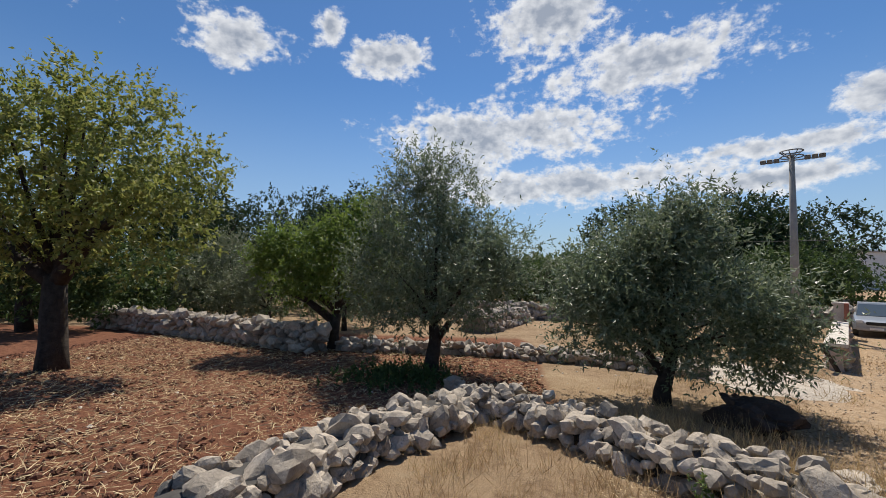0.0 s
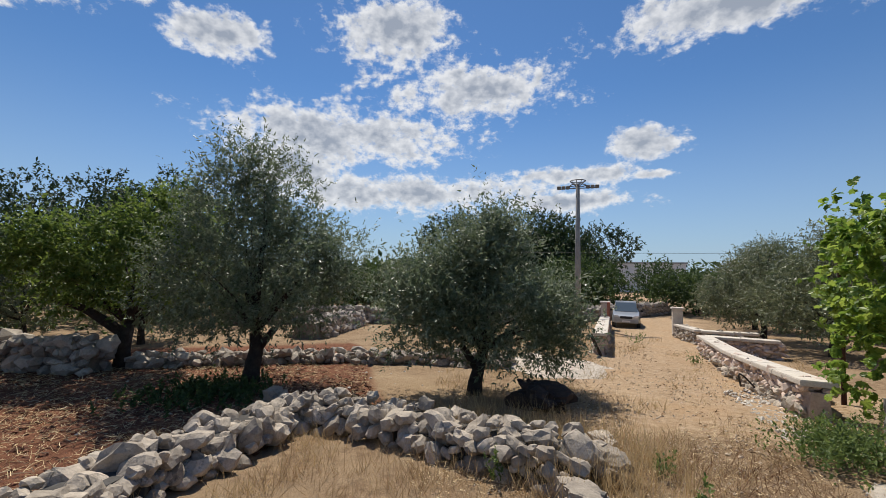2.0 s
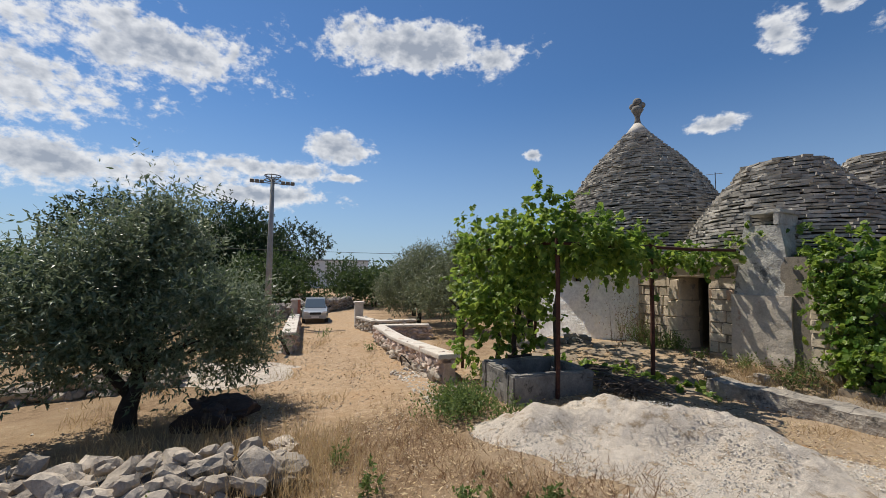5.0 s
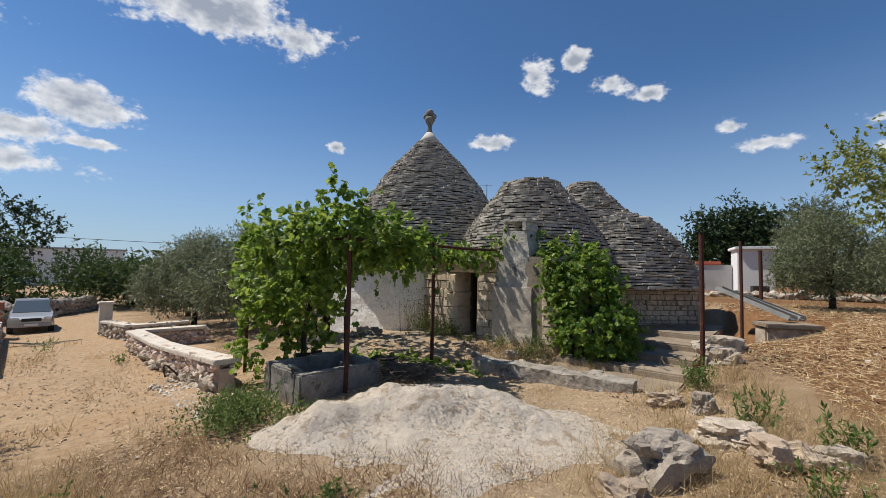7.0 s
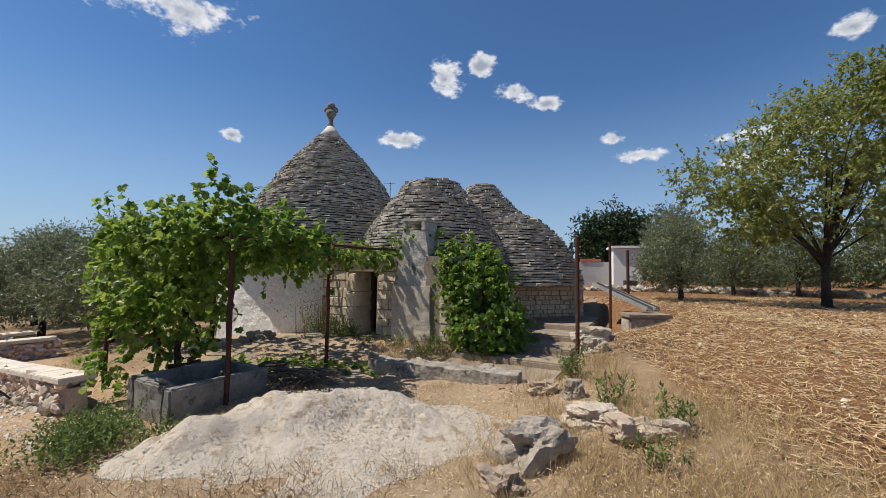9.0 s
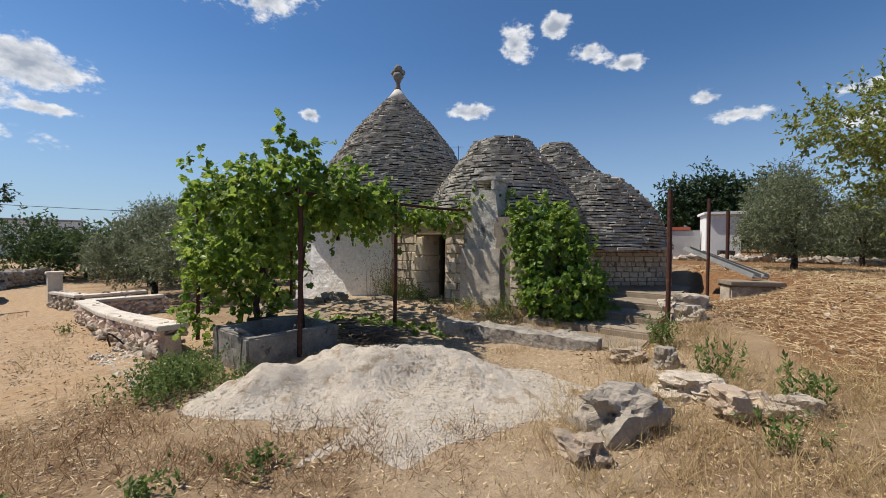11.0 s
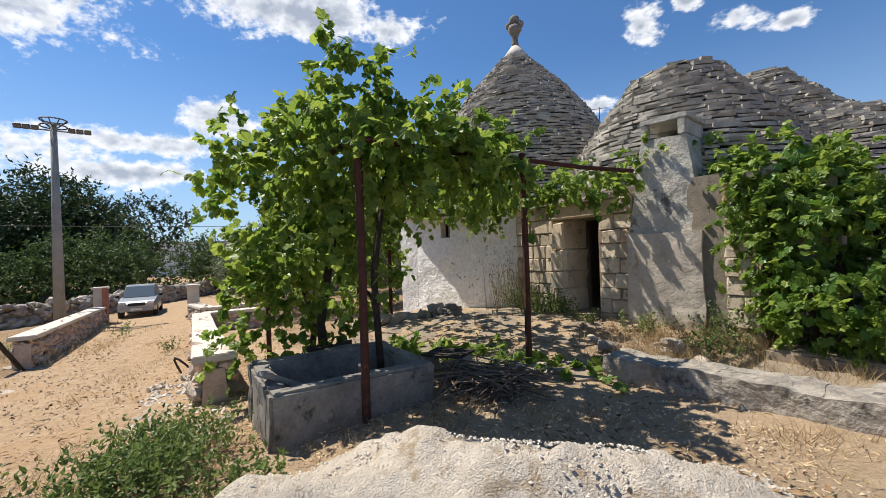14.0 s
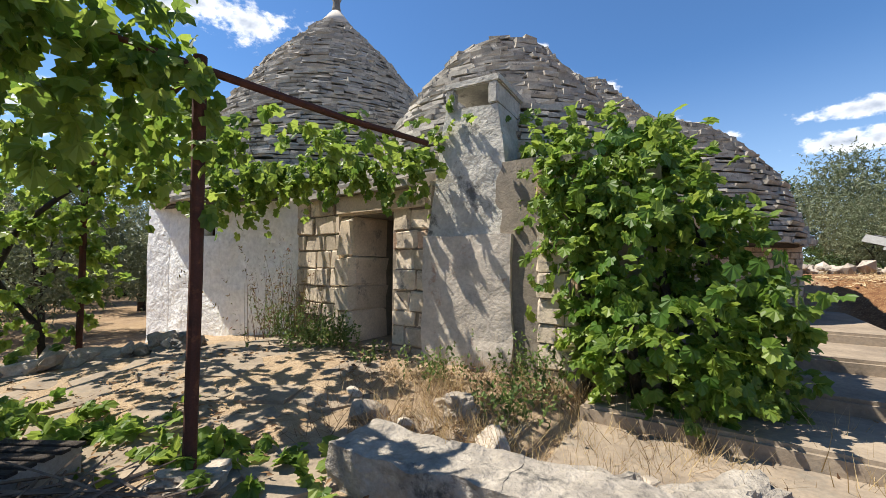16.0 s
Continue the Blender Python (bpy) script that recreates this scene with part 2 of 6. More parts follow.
L_OLIVE = leafmat("olive leaf", (0.075, 0.115, 0.055), (0.225, 0.27, 0.17), 0.42, 0.28, 0.5)
L_OLIVELIT = leafmat("pale olive leaf", (0.09, 0.12, 0.05), (0.20, 0.22, 0.13), 0.45, 0.25, 0.5)
L_ALMOND = leafmat("almond leaf", (0.075, 0.135, 0.025), (0.17, 0.24, 0.05), 0.5, 0.4)
L_ALMONDY = leafmat("yellowing almond leaf", (0.14, 0.19, 0.04), (0.28, 0.29, 0.09), 0.5, 0.4)
L_OAK = leafmat("dark oak leaf", (0.018, 0.038, 0.012), (0.045, 0.08, 0.025), 0.6, 0.15)
L_HEDGE = leafmat("hedge leaf", (0.03, 0.06, 0.015), (0.09, 0.14, 0.04), 0.6, 0.25)
L_VINE = leafmat("vine leaf", (0.07, 0.15, 0.022), (0.24, 0.33, 0.06), 0.42, 0.5)
L_WEED = leafmat("green weed", (0.07, 0.12, 0.03), (0.16, 0.22, 0.06), 0.6, 0.35)
L_DRY = leafmat("dry grass", (0.33, 0.24, 0.11), (0.58, 0.46, 0.26), 0.8, 0.3, 0.1)
L_STRAW = leafmat("cut straw", (0.42, 0.30, 0.16), (0.72, 0.58, 0.36), 0.8, 0.1, 0.1)

# ---- helpers ----
rnd = random.Random(7)
rng = np.random.default_rng(7)


def thing(name, loc, label, category, group="", kind=""):
    e = new(name)
    e.location = loc
    e.empty_display_size = 0.2
    return tagged(e, label, category, group, kind)


def link(name, me, m, parent=None, label="", at=None):
    """One mesh object, given in the place's own coordinates, under parent."""
    if m is not None and not me.materials:
        me.materials.append(m)
    ob = new(name, me)
    if parent is not None:
        ob.parent = parent
        if parent.type == "EMPTY":
            ob.matrix_parent_inverse = Matrix.Translation(-parent.location)
    if at is not None:
        ob.matrix_basis = at
    if label:
        ob["label"] = label
    return ob


def part(name, bm, m, parent=None, label="", smooth=False):
    me = bpy.data.meshes.new(name)
    bm.to_mesh(me)
    bm.free()
    if smooth:
        me.shade_smooth()
    return link(name, me, m, parent, label)


def raw(name, verts, faces, m, parent=None, label="", smooth=False):
    me = bpy.data.meshes.new(name)
    if isinstance(verts, np.ndarray):
        verts = verts.tolist()
    if isinstance(faces, np.ndarray):
        faces = faces.tolist()
    me.from_pydata(verts, [], faces)
    if smooth:
        me.shade_smooth()
    return link(name, me, m, parent, label)


def box(bm, m, size, bevel=0.0, jitter=0.0):
    r = bmesh.ops.create_cube(bm, size=1.0, matrix=m @ Matrix.Diagonal((*size, 1)))
    if bevel:
        es = list({e for v in r["verts"] for e in v.link_edges})
        bmesh.ops.bevel(bm, geom=es, offset=bevel, segments=2, affect="EDGES")
    if jitter:
        for v in r["verts"]:
            if v.is_valid:
                v.co += Vector((rnd.uniform(-1, 1), rnd.uniform(-1, 1), rnd.uniform(-1, 1))) * jitter
    return bm


def tube(bm, pts, radii, seg=8):
    """A bent, tapering tube through pts."""
    rings = []
    for i, p in enumerate(pts):
        p = Vector(p)
        d = (Vector(pts[min(i + 1, len(pts) - 1)]) - Vector(pts[max(i - 1, 0)])).normalized()
        a = d.orthogonal().normalized() if abs(d.z) > 0.95 else d.cross(Vector((0, 0, 1))).normalized()
        if abs(d.z) > 0.95:
            a = (Vector((1, 0, 0)) - d * d.x).normalized()
        b = d.cross(a)
        rings.append([bm.verts.new(p + (a * math.cos(2 * math.pi * k / seg) + b * math.sin(2 * math.pi * k / seg)) * radii[i]) for k in range(seg)])
    for q, r in zip(rings, rings[1:]):
        for k in range(seg):
            bm.faces.new((q[k], q[(k + 1) % seg], r[(k + 1) % seg], r[k]))
    bm.faces.new(rings[0][::-1])
    bm.faces.new(rings[-1])
    return bm


def sstep(a, b, x):
    t = np.clip((x - a) / (b - a), 0, 1)
    return t * t * (3 - 2 * t)


def ground_z(x, y):
    """Height of the land: falls to the drive, rises to the upper field, with a small terrace before the door."""
    x, y = np.asarray(x, float), np.asarray(y, float)
    z = np.where(x > -8, -0.1 * np.clip(-x - 1.5, 0, None), -0.65 - 0.035 * (-8 - x))
    z = np.maximum(z, -1.12)
    slope = 1.05 * np.clip((x - 2.0) / 5.5, 0, 1)
    bank = 0.3 * np.clip((x - 2.0) / 2.0, 0, 1) + 0.75 * sstep(6.1, 7.3, x)
    w = sstep(8.3, 9.8, y)
    z = z + slope * (1 - w) + bank * w
    z = z + 0.25 * sstep(7.6, 10.2, y) * sstep(-6.0, -4.0, x) * (1 - sstep(1.5, 3.0, x))
    # cut for the steps
    s = 0.55 * (x - 2.75) + 0.83 * (y - 6.95)
    w = 0.83 * (x - 2.75) - 0.55 * (y - 6.95)
    cut = sstep(-2.2, -1.9, w) * sstep(0.75, 0.45, w) * sstep(-0.3, 0.0, s) * sstep(6.6, 6.2, s)
    z = z * (1 - cut) + np.minimum(z, -0.1 + 0.12 * s) * cut
    return z


def gz(x, y):
    return float(ground_z(x, y))


def rock_mesh(name, seed, sub=1, rough=0.22, flat=(1, 0.8, 0.65), cut=0.42):
    bm = bmesh.new()
    bmesh.ops.create_icosphere(bm, subdivisions=sub, radius=0.5)
    o = Vector((seed * 3.7, seed * 1.3, seed * 7.1))
    for v in bm.verts:
        d = v.co.normalized()
        k = 0.5 + rough * noise.noise(d * 1.4 + o) + rough * 0.45 * noise.noise(d * 3.5 + o) + (rough * 0.3 * noise.noise(d * 8 + o) if sub > 2 else 0)
        c = d * k
        # squarish facets
        c = Vector((max(-cut, min(cut, c.x)), max(-cut, min(cut, c.y)), max(-cut, min(cut, c.z))))
        v.co = Vector((c.x * flat[0], c.y * flat[1], c.z * flat[2])) * 1.15
    me = bpy.data.meshes.new(name)
    bm.to_mesh(me)
    bm.free()
    return me


def rot(p=None):
    return Euler((rnd.uniform(-0.4, 0.4), rnd.uniform(-0.4, 0.4), rnd.uniform(0, 6.3))).to_matrix().to_4x4()


def many(verts, faces, mats):
    """verts (n,3), faces list of index tuples, mats (k,4,4) -> joined arrays."""
    v = np.asarray(verts, float)
    k, n = len(mats), len(v)
    vv = np.einsum("kij,nj->kni", mats[:, :3, :3], v) + mats[:, None, :3, 3]
    ff = []
    for f in faces:
        ff.append((np.arange(k)[:, None] * n + np.asarray(f)[None, :]))
    out = []
    for f in ff:
        out += f.tolist()
    return vv.reshape(-1, 3), out


def basis(pos, ax, up, size):
    """Matrices with x along ax, z near up."""
    ax = ax / np.linalg.norm(ax, axis=1, keepdims=True)
    y = np.cross(up, ax)
    y /= np.linalg.norm(y, axis=1, keepdims=True) + 1e-9
    z = np.cross(ax, y)
    m = np.zeros((len(pos), 4, 4))
    s = np.asarray(size).reshape(-1, 1)
    m[:, :3, 0], m[:, :3, 1], m[:, :3, 2], m[:, :3, 3] = ax * s, y * s, z * s, pos
    m[:, 3, 3] = 1
    return m


LEAF_LONG = ([(0, 0, 0), (0.35, 0.16, 0.03), (1, 0, -0.05), (0.35, -0.16, 0.03)], [(0, 1, 2), (0, 2, 3)])
LEAF_OVAL = ([(0, 0, 0), (0.4, 0.25, 0.05), (1, 0, -0.08), (0.4, -0.25, 0.05)], [(0, 1, 2), (0, 2, 3)])
LEAF_VINE = ([(0.1, 0, 0), (-0.08, 0.26, 0.0), (0.22, 0.52, -0.05), (0.44, 0.40, 0.02), (0.70, 0.46, -0.06), (0.76, 0.26, 0.0), (1.0, 0, -0.12),
              (0.76, -0.26, 0.0), (0.70, -0.46, -0.06), (0.44, -0.40, 0.02), (0.22, -0.52, -0.05), (-0.08, -0.26, 0.0)],
             [(0, i, i + 1) for i in range(1, 11)])


def cloud_of_leaves(twigs, dirs, per, leaf, size, droop=0.2, spread=0.9):
    """Leaves set along twigs. twigs (n,3) starts, dirs (n,3) with length."""
    n = len(twigs)
    t = rng.uniform(0.1, 1.0, (n, per))
    pos = twigs[:, None, :] + dirs[:, None, :] * t[..., None]
    d = dirs / (np.linalg.norm(dirs, axis=1, keepdims=True) + 1e-9)
    ax = d[:, None, :] * 0.7 + rng.normal(0, spread, (n, per, 3)) - np.array([0, 0, droop])
    up = rng.normal(0, 0.7, (n, per, 3)) + np.array([0, 0, 1.0])
    sz = size * rng.uniform(0.6, 1.2, n * per)
    return many(leaf[0], leaf[1], basis(pos.reshape(-1, 3), ax.reshape(-1, 3), up.reshape(-1, 3), sz))


def crown_points(n, blobs, shell=0.55):
    """Random twig starts in a crown made of several ellipsoids (centre, radii)."""
    w = np.array([b[1][0] * b[1][1] * b[1][2] for b in blobs]) ** 0.67
    pick = rng.choice(len(blobs), n, p=w / w.sum())
    d = rng.normal(0, 1, (n, 3))
    d /= np.linalg.norm(d, axis=1, keepdims=True)
    r = shell + (1 - shell) * rng.uniform(0, 1, n) ** 0.6
    c = np.array([b[0] for b in blobs])[pick]
    a = np.array([b[1] for b in blobs])[pick]
    return c + d * a * r[:, None], d


def sized(blobs, k):
    return [(tuple(k * q for q in c), tuple(k * q for q in a)) for c, a in blobs]


def tree(name, loc, label, blobs, trunk, leafm, leaf, twigs, per, size, twig_len=0.3, group="", category="tree", gap=0.35, upward=0.25, wood=M_BARK, shell=0.5, sprigs=16):
    """trunk: list of (points, radii) limbs; crown: leaves on twigs with gaps."""
    e = thing(name, loc, label, category, group)
    L = Vector(loc)
    boughs = list(blobs)
    blobs = list(blobs)
    size_all = max(b[1][0] for b in blobs)
    for k in range(sprigs):
        c, ar = rnd.choice(boughs)
        q = Vector((rnd.gauss(0, 1), rnd.gauss(0, 1), rnd.gauss(0.35, 0.8))).normalized()
        rs = size_all * rnd.uniform(0.14, 0.26)
        blobs.append(((c[0] + q.x * ar[0] * 1.02, c[1] + q.y * ar[1] * 1.02, c[2] + q.z * ar[2] * 1.05), (rs, rs, rs * 1.1)))
    bm = bmesh.new()
    for pts, radii in trunk:
        tube(bm, [Vector(p) + L for p in pts], radii)
    # boughs from the fork into each part of the crown
    fork = Vector(trunk[0][0][-1])
    for c, a in boughs:
        for k in range(3):
            tip = Vector(c) + Vector((rnd.uniform(-0.6, 0.6) * a[0], rnd.uniform(-0.6, 0.6) * a[1], rnd.uniform(-0.2, 0.7) * a[2]))
            mid = fork.lerp(tip, 0.5) + Vector((rnd.uniform(-0.15, 0.15), rnd.uniform(-0.15, 0.15), 0.1))
            r0 = trunk[0][1][-1]
            tube(bm, [fork + L, mid + L, tip + L], [r0 * 0.4, r0 * 0.2, r0 * 0.06], 5)
    part("trunk", bm, wood, e, smooth=True)
    p, d = crown_points(twigs, blobs, shell)
    # thin out by slow noise, for an uneven outline
    keep = np.array([noise.noise(Vector(q * 1.3 + np.array(loc))) + 0.25 * noise.noise(Vector(q * 4.1)) for q in p]) > -gap
    p, d = p[keep], d[keep]
    dirs = (d * 0.7 + rng.normal(0, 0.5, d.shape) + np.array([0, 0, upward])) * twig_len
    v, f = cloud_of_leaves(p, dirs, per, leaf, size)
    raw("crown", v + np.array(loc), f, leafm, e)
    return e


# ---- ground ----


def spaced(lo, hi, step, far):
    a = list(np.arange(lo, hi + 1e-6, step))
    s, x = step, hi
    while x < far:
        s *= 1.22
        x += s
        a.append(x)
    s, x = step, lo
    while x > -far:
        s *= 1.22
        x -= s
        a.insert(0, x)
    return np.array(a)


gx, gy = spaced(-13, 9, 0.11, 1500), spaced(-9, 13, 0.11, 1500)
X, Y = np.meshgrid(gx, gy, indexing="ij")
Z = ground_z(X, Y)


def fbm(x, y, s, o=0.0):
    return np.array([noise.noise(Vector((a * s + o, b * s - o, o))) for a, b in zip(x.ravel(), y.ravel())]).reshape(x.shape)


near = (1 - sstep(14, 24, np.hypot(X, Y - 4)))
n1, n2 = fbm(X, Y, 0.6, 3.3), fbm(X, Y, 2.3, 9.1)
# soil kinds: red ploughed plot, straw-covered upper field, bare drive
red = sstep(0.2, 0.9, -(X + 3.6) * 0.62 - (Y + 1.6) * 0.78 + n1 * 0.8 + (n2 * 0.3))
red = red * sstep(-16.5, -14.5, X) * sstep(1.0, 0.2, Y - 0.2 * n1)
red = np.where(Y > -0.8, red * sstep(-6.3, -7.2, X), red)
field = sstep(0.0, 0.8, X - 3.0 - 0.2 * Y + n1 * 0.4) * sstep(11.5, 10.0, Y - 2.0 * np.clip(X - 6, 0, 2)) * 1.0
field = np.maximum(field, sstep(7.0, 8.0, X))
# the drive runs along a line from the yard to the gate
t_ = np.clip(((X + 2.2) * -0.79 + (Y - 2.6) * 0.61), -3, 40)
off = (X + 2.2) * 0.61 + (Y - 2.6) * 0.79
drive = sstep(3.2, 1.9, np.abs(off - 1.0) + n1 * 0.5) * sstep(0.5, 4.5, t_ + n1)
yard = sstep(0.3, 1.0, 3.1 - np.hypot((X - 0.6) * 0.75, (Y - 5.6)) + n1 * 0.5) * (1 - sstep(3.2, 3.8, X))
yard = np.maximum(yard, sstep(6.8, 7.5, Y) * sstep(-4.8, -4.2, X) * sstep(3.2, 2.5, X))
Z = Z + near * (0.035 * n1 + 0.02 * n2 + (red * 0.05 + field * 0.02) * fbm(X, Y, 5.5, 1.7))
nx, ny = X.shape
idx = np.arange(nx * ny).reshape(nx, ny)
faces = np.stack([idx[:-1, :-1], idx[1:, :-1], idx[1:, 1:], idx[:-1, 1:]], -1).reshape(-1, 4)
M_GROUND = bpy.data.materials.new("soil and dry grass")
M_GROUND.use_nodes = True
n_, l_ = M_GROUND.node_tree.nodes, M_GROUND.node_tree.links
pb = n_["Principled BSDF"]
pb.inputs["Roughness"].default_value, pb.inputs["Specular IOR Level"].default_value = 1.0, 0.1
ge = n_.new("ShaderNodeNewGeometry")


def gnoise(s, d=6, r=0.6):
    x = n_.new("ShaderNodeTexNoise")
    x.inputs["Scale"].default_value, x.inputs["Detail"].default_value, x.inputs["Roughness"].default_value = s, d, r
    l_.new(ge.outputs["Position"], x.inputs["Vector"])
    return x.outputs["Fac"]


def gmix(f, a, b, lo=0.38, hi=0.62):
    x = n_.new("ShaderNodeMixRGB")
    if lo is not None:
        k = n_.new("ShaderNodeMapRange")
        k.inputs["From Min"].default_value, k.inputs["From Max"].default_value = lo, hi
        l_.new(f, k.inputs[0])
        f = k.outputs[0]
    l_.new(f, x.inputs[0])
    for i, c in ((1, a), (2, b)):
        if isinstance(c, tuple):
            x.inputs[i].default_value = (*c, 1)
        else:
            l_.new(c, x.inputs[i])
    return x.outputs[0]


na, nb, nc, nd = gnoise(0.9, 8), gnoise(7, 8, 0.7), gnoise(35, 6, 0.7), gnoise(90, 4)
dry = gmix(nc, gmix(nb, (0.215, 0.14, 0.084), (0.37, 0.265, 0.165)), (0.13, 0.085, 0.052), 0.5, 0.75)
dry = gmix(na, dry, gmix(nb, (0.44, 0.335, 0.215), (0.31, 0.21, 0.125)), 0.45, 0.7)
redc = gmix(nb, (0.13, 0.055, 0.034), (0.235, 0.108, 0.064))
redc = gmix(nc, redc, (0.34, 0.21, 0.12), 0.58, 0.72)
fieldc = gmix(nb, (0.15, 0.072, 0.038), (0.25, 0.135, 0.066))
fieldc = gmix(nc, fieldc, (0.46, 0.31, 0.15), 0.52, 0.70)
drivec = gmix(nb, (0.36, 0.245, 0.145), (0.49, 0.36, 0.24))
drivec = gmix(na, drivec, (0.44, 0.29, 0.165), 0.5, 0.75)
yardc = gmix(nb, (0.46, 0.345, 0.23), (0.36, 0.26, 0.165))
yardc = gmix(na, gmix(nc, yardc, (0.50, 0.41, 0.30), 0.55, 0.75), (0.31, 0.235, 0.16), 0.5, 0.75)
col = dry
for key, c in (("drive", drivec), ("red", redc), ("field", fieldc), ("yard", yardc)):
    at = n_.new("ShaderNodeAttribute")
    at.attribute_name = "soil_" + key
    sm = n_.new("ShaderNodeMath")
    sm.operation = "MULTIPLY_ADD"
    l_.new(nb, sm.inputs[0])
    sm.inputs[1].default_value = 0.8
    l_.new(at.outputs["Fac"], sm.inputs[2])
    col = gmix(sm.outputs[0], col, c, 0.7, 1.1)
gh_ = n_.new("ShaderNodeHueSaturation")
vm = n_.new("ShaderNodeMath")
vm.operation = "MULTIPLY_ADD"
vm.inputs[1].default_value, vm.inputs[2].default_value = 1.0, 0.5
l_.new(nd, vm.inputs[0])
l_.new(vm.outputs[0], gh_.inputs["Value"])
l_.new(col, gh_.inputs["Color"])
l_.new(gh_.outputs[0], pb.inputs["Base Color"])
bp = n_.new("ShaderNodeBump")
bp.inputs["Strength"].default_value, bp.inputs["Distance"].default_value = 0.8, 0.04
ba = n_.new("ShaderNodeMath")
ba.operation = "ADD"
l_.new(nb, ba.inputs[0])
l_.new(nc, ba.inputs[1])
l_.new(ba.outputs[0], bp.inputs["Height"])
l_.new(bp.outputs[0], pb.inputs["Normal"])
gob = raw("ground", np.stack([X, Y, Z], -1).reshape(-1, 3), faces, M_GROUND, smooth=True)
tagged(gob, "dry tan and red earth with straw and stones", "ground", kind="structure")
for key, w in (("drive", drive), ("red", red), ("field", field), ("yard", yard)):
    a = gob.data.attributes.new("soil_" + key, "FLOAT", "POINT")
    a.data.foreach_set("value", w.reshape(-1).astype(np.float32))

# ---- trulli ----
SLABS = []
for k in range(5):
    bm = bmesh.new()
    box(bm, Matrix.Identity(4), (1, 1, 1), 0, 0.07)
    me = bpy.data.meshes.new("slab")
    bm.to_mesh(me)
    bm.free()
    me.materials.append(M_SLABO)
    SLABS.append(me)
CUBE_F = [(0, 1, 3, 2), (4, 6, 7, 5), (0, 4, 5, 1), (2, 3, 7, 6), (0, 2, 6, 4), (1, 5, 7, 3)]
CUBE_V = np.array([(x, y, z) for x in (-0.5, 0.5) for y in (-0.5, 0.5) for z in (-0.5, 0.5)])


def roof(parent, cx, cy, profile, course=0.085, length=0.3, wob=0.05, pieces=300, squash=(1, 1, 0)):
    """Dry-laid slab roof. profile: (z, radius) from the eave up."""
    zs, rs = [p[0] for p in profile], [p[1] for p in profile]
    # inner cone, coloured dark to paint the shade between the slabs
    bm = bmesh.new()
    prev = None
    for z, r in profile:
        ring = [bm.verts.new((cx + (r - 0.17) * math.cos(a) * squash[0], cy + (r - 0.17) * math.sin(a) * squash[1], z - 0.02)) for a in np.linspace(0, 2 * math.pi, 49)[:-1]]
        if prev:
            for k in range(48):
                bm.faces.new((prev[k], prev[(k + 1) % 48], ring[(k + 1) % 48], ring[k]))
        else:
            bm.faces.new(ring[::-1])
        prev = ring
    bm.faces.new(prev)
    core = part("roof", bm, M_SHADECORE, parent, "conical roof of dry-laid grey limestone slabs")
    z, made, mats = zs[0], 0, []
    while z < zs[-1]:
        h = course * rnd.uniform(0.8, 1.25)
        r = float(np.interp(z, zs, rs))
        n = max(8, int(2 * math.pi * r / length))
        a, ph = 0.0, rnd.uniform(0, 6.3)
        cuts = np.cumsum([rnd.uniform(0.55, 1.5) for _ in range(n)])
        cuts = np.concatenate([[0], cuts / cuts[-1] * 2 * math.pi])
        for a0, a1 in zip(cuts, cuts[1:]):
            am = (a0 + a1) / 2 + ph
            rr = r + wob * noise.noise(Vector((math.cos(am) * 2.5, math.sin(am) * 2.5, z * 1.4))) * 2 + rnd.uniform(-0.025, 0.03)
            dep = 0.34
            wdt = (a1 - a0) * r * 0.985 + 0.01
            zz2 = z + h / 2 + 0.02 * noise.noise(Vector((am * 2, z * 3, 5))) + rnd.uniform(-0.008, 0.008)
            m = Matrix.Translation((cx + (rr - dep / 2) * math.cos(am) * squash[0], cy + (rr - dep / 2) * math.sin(am) * squash[1], zz2)) @ Euler((rnd.uniform(-0.05, 0.05), 0.1 + rnd.uniform(-0.035, 0.035), am)).to_matrix().to_4x4() @ Matrix.Diagonal((dep, wdt, h * 0.66, 1))
            if made < pieces and math.sin(am) < 0.25 and z > zs[0]:
                link("slab", rnd.choice(SLABS), None, core, at=m)
                made += 1
            else:
                mats.append(np.array(m))
        z += h
    v, f = many(CUBE_V, CUBE_F, np.array(mats))
    v = v + rng.normal(0, 0.009, v.shape)
    tagged(raw("slab_rest", v, f, M_SLAB, core), kind="stuff")
    return core


def wall_seg(bm, a, b, z0, z1, thick, inward):
    """A wall from a to b, its outer face on that line."""
    a, b = Vector((*a, 0)), Vector((*b, 0))
    d = (b - a)
    n = Vector((-d.y, d.x, 0)).normalized() * inward
    c = (a + b) / 2 + n * thick / 2
    return box(bm, Matrix.Translation((c.x, c.y, (z0 + z1) / 2)) @ Matrix.Rotation(math.atan2(d.y, d.x), 4, "Z"), (d.length, thick, z1 - z0))


BLOCKS = []
for k in range(6):
    bm = bmesh.new()
    box(bm, Matrix.Identity(4), (1, 1, 1))
    bmesh.ops.bevel(bm, geom=bm.edges[:], offset=0.07, segments=1, affect="EDGES")
    for v in bm.verts:
        v.co += Vector((rnd.uniform(-1, 1), rnd.uniform(-1, 1), rnd.uniform(-1, 1))) * 0.065
    me = bpy.data.meshes.new("block")
    bm.to_mesh(me)
    bm.free()
    me.materials.append(M_BLOCK)
    BLOCKS.append(me)


REDDISH = BLOCKS[0].copy()
REDDISH.materials.clear()
REDDISH.materials.append(mat("reddish wall block", (0.48, 0.32, 0.23), (0.40, 0.29, 0.21), 6, 0.95, 0.6, 30, c3=(0.22, 0.18, 0.15), objrand=0.4))


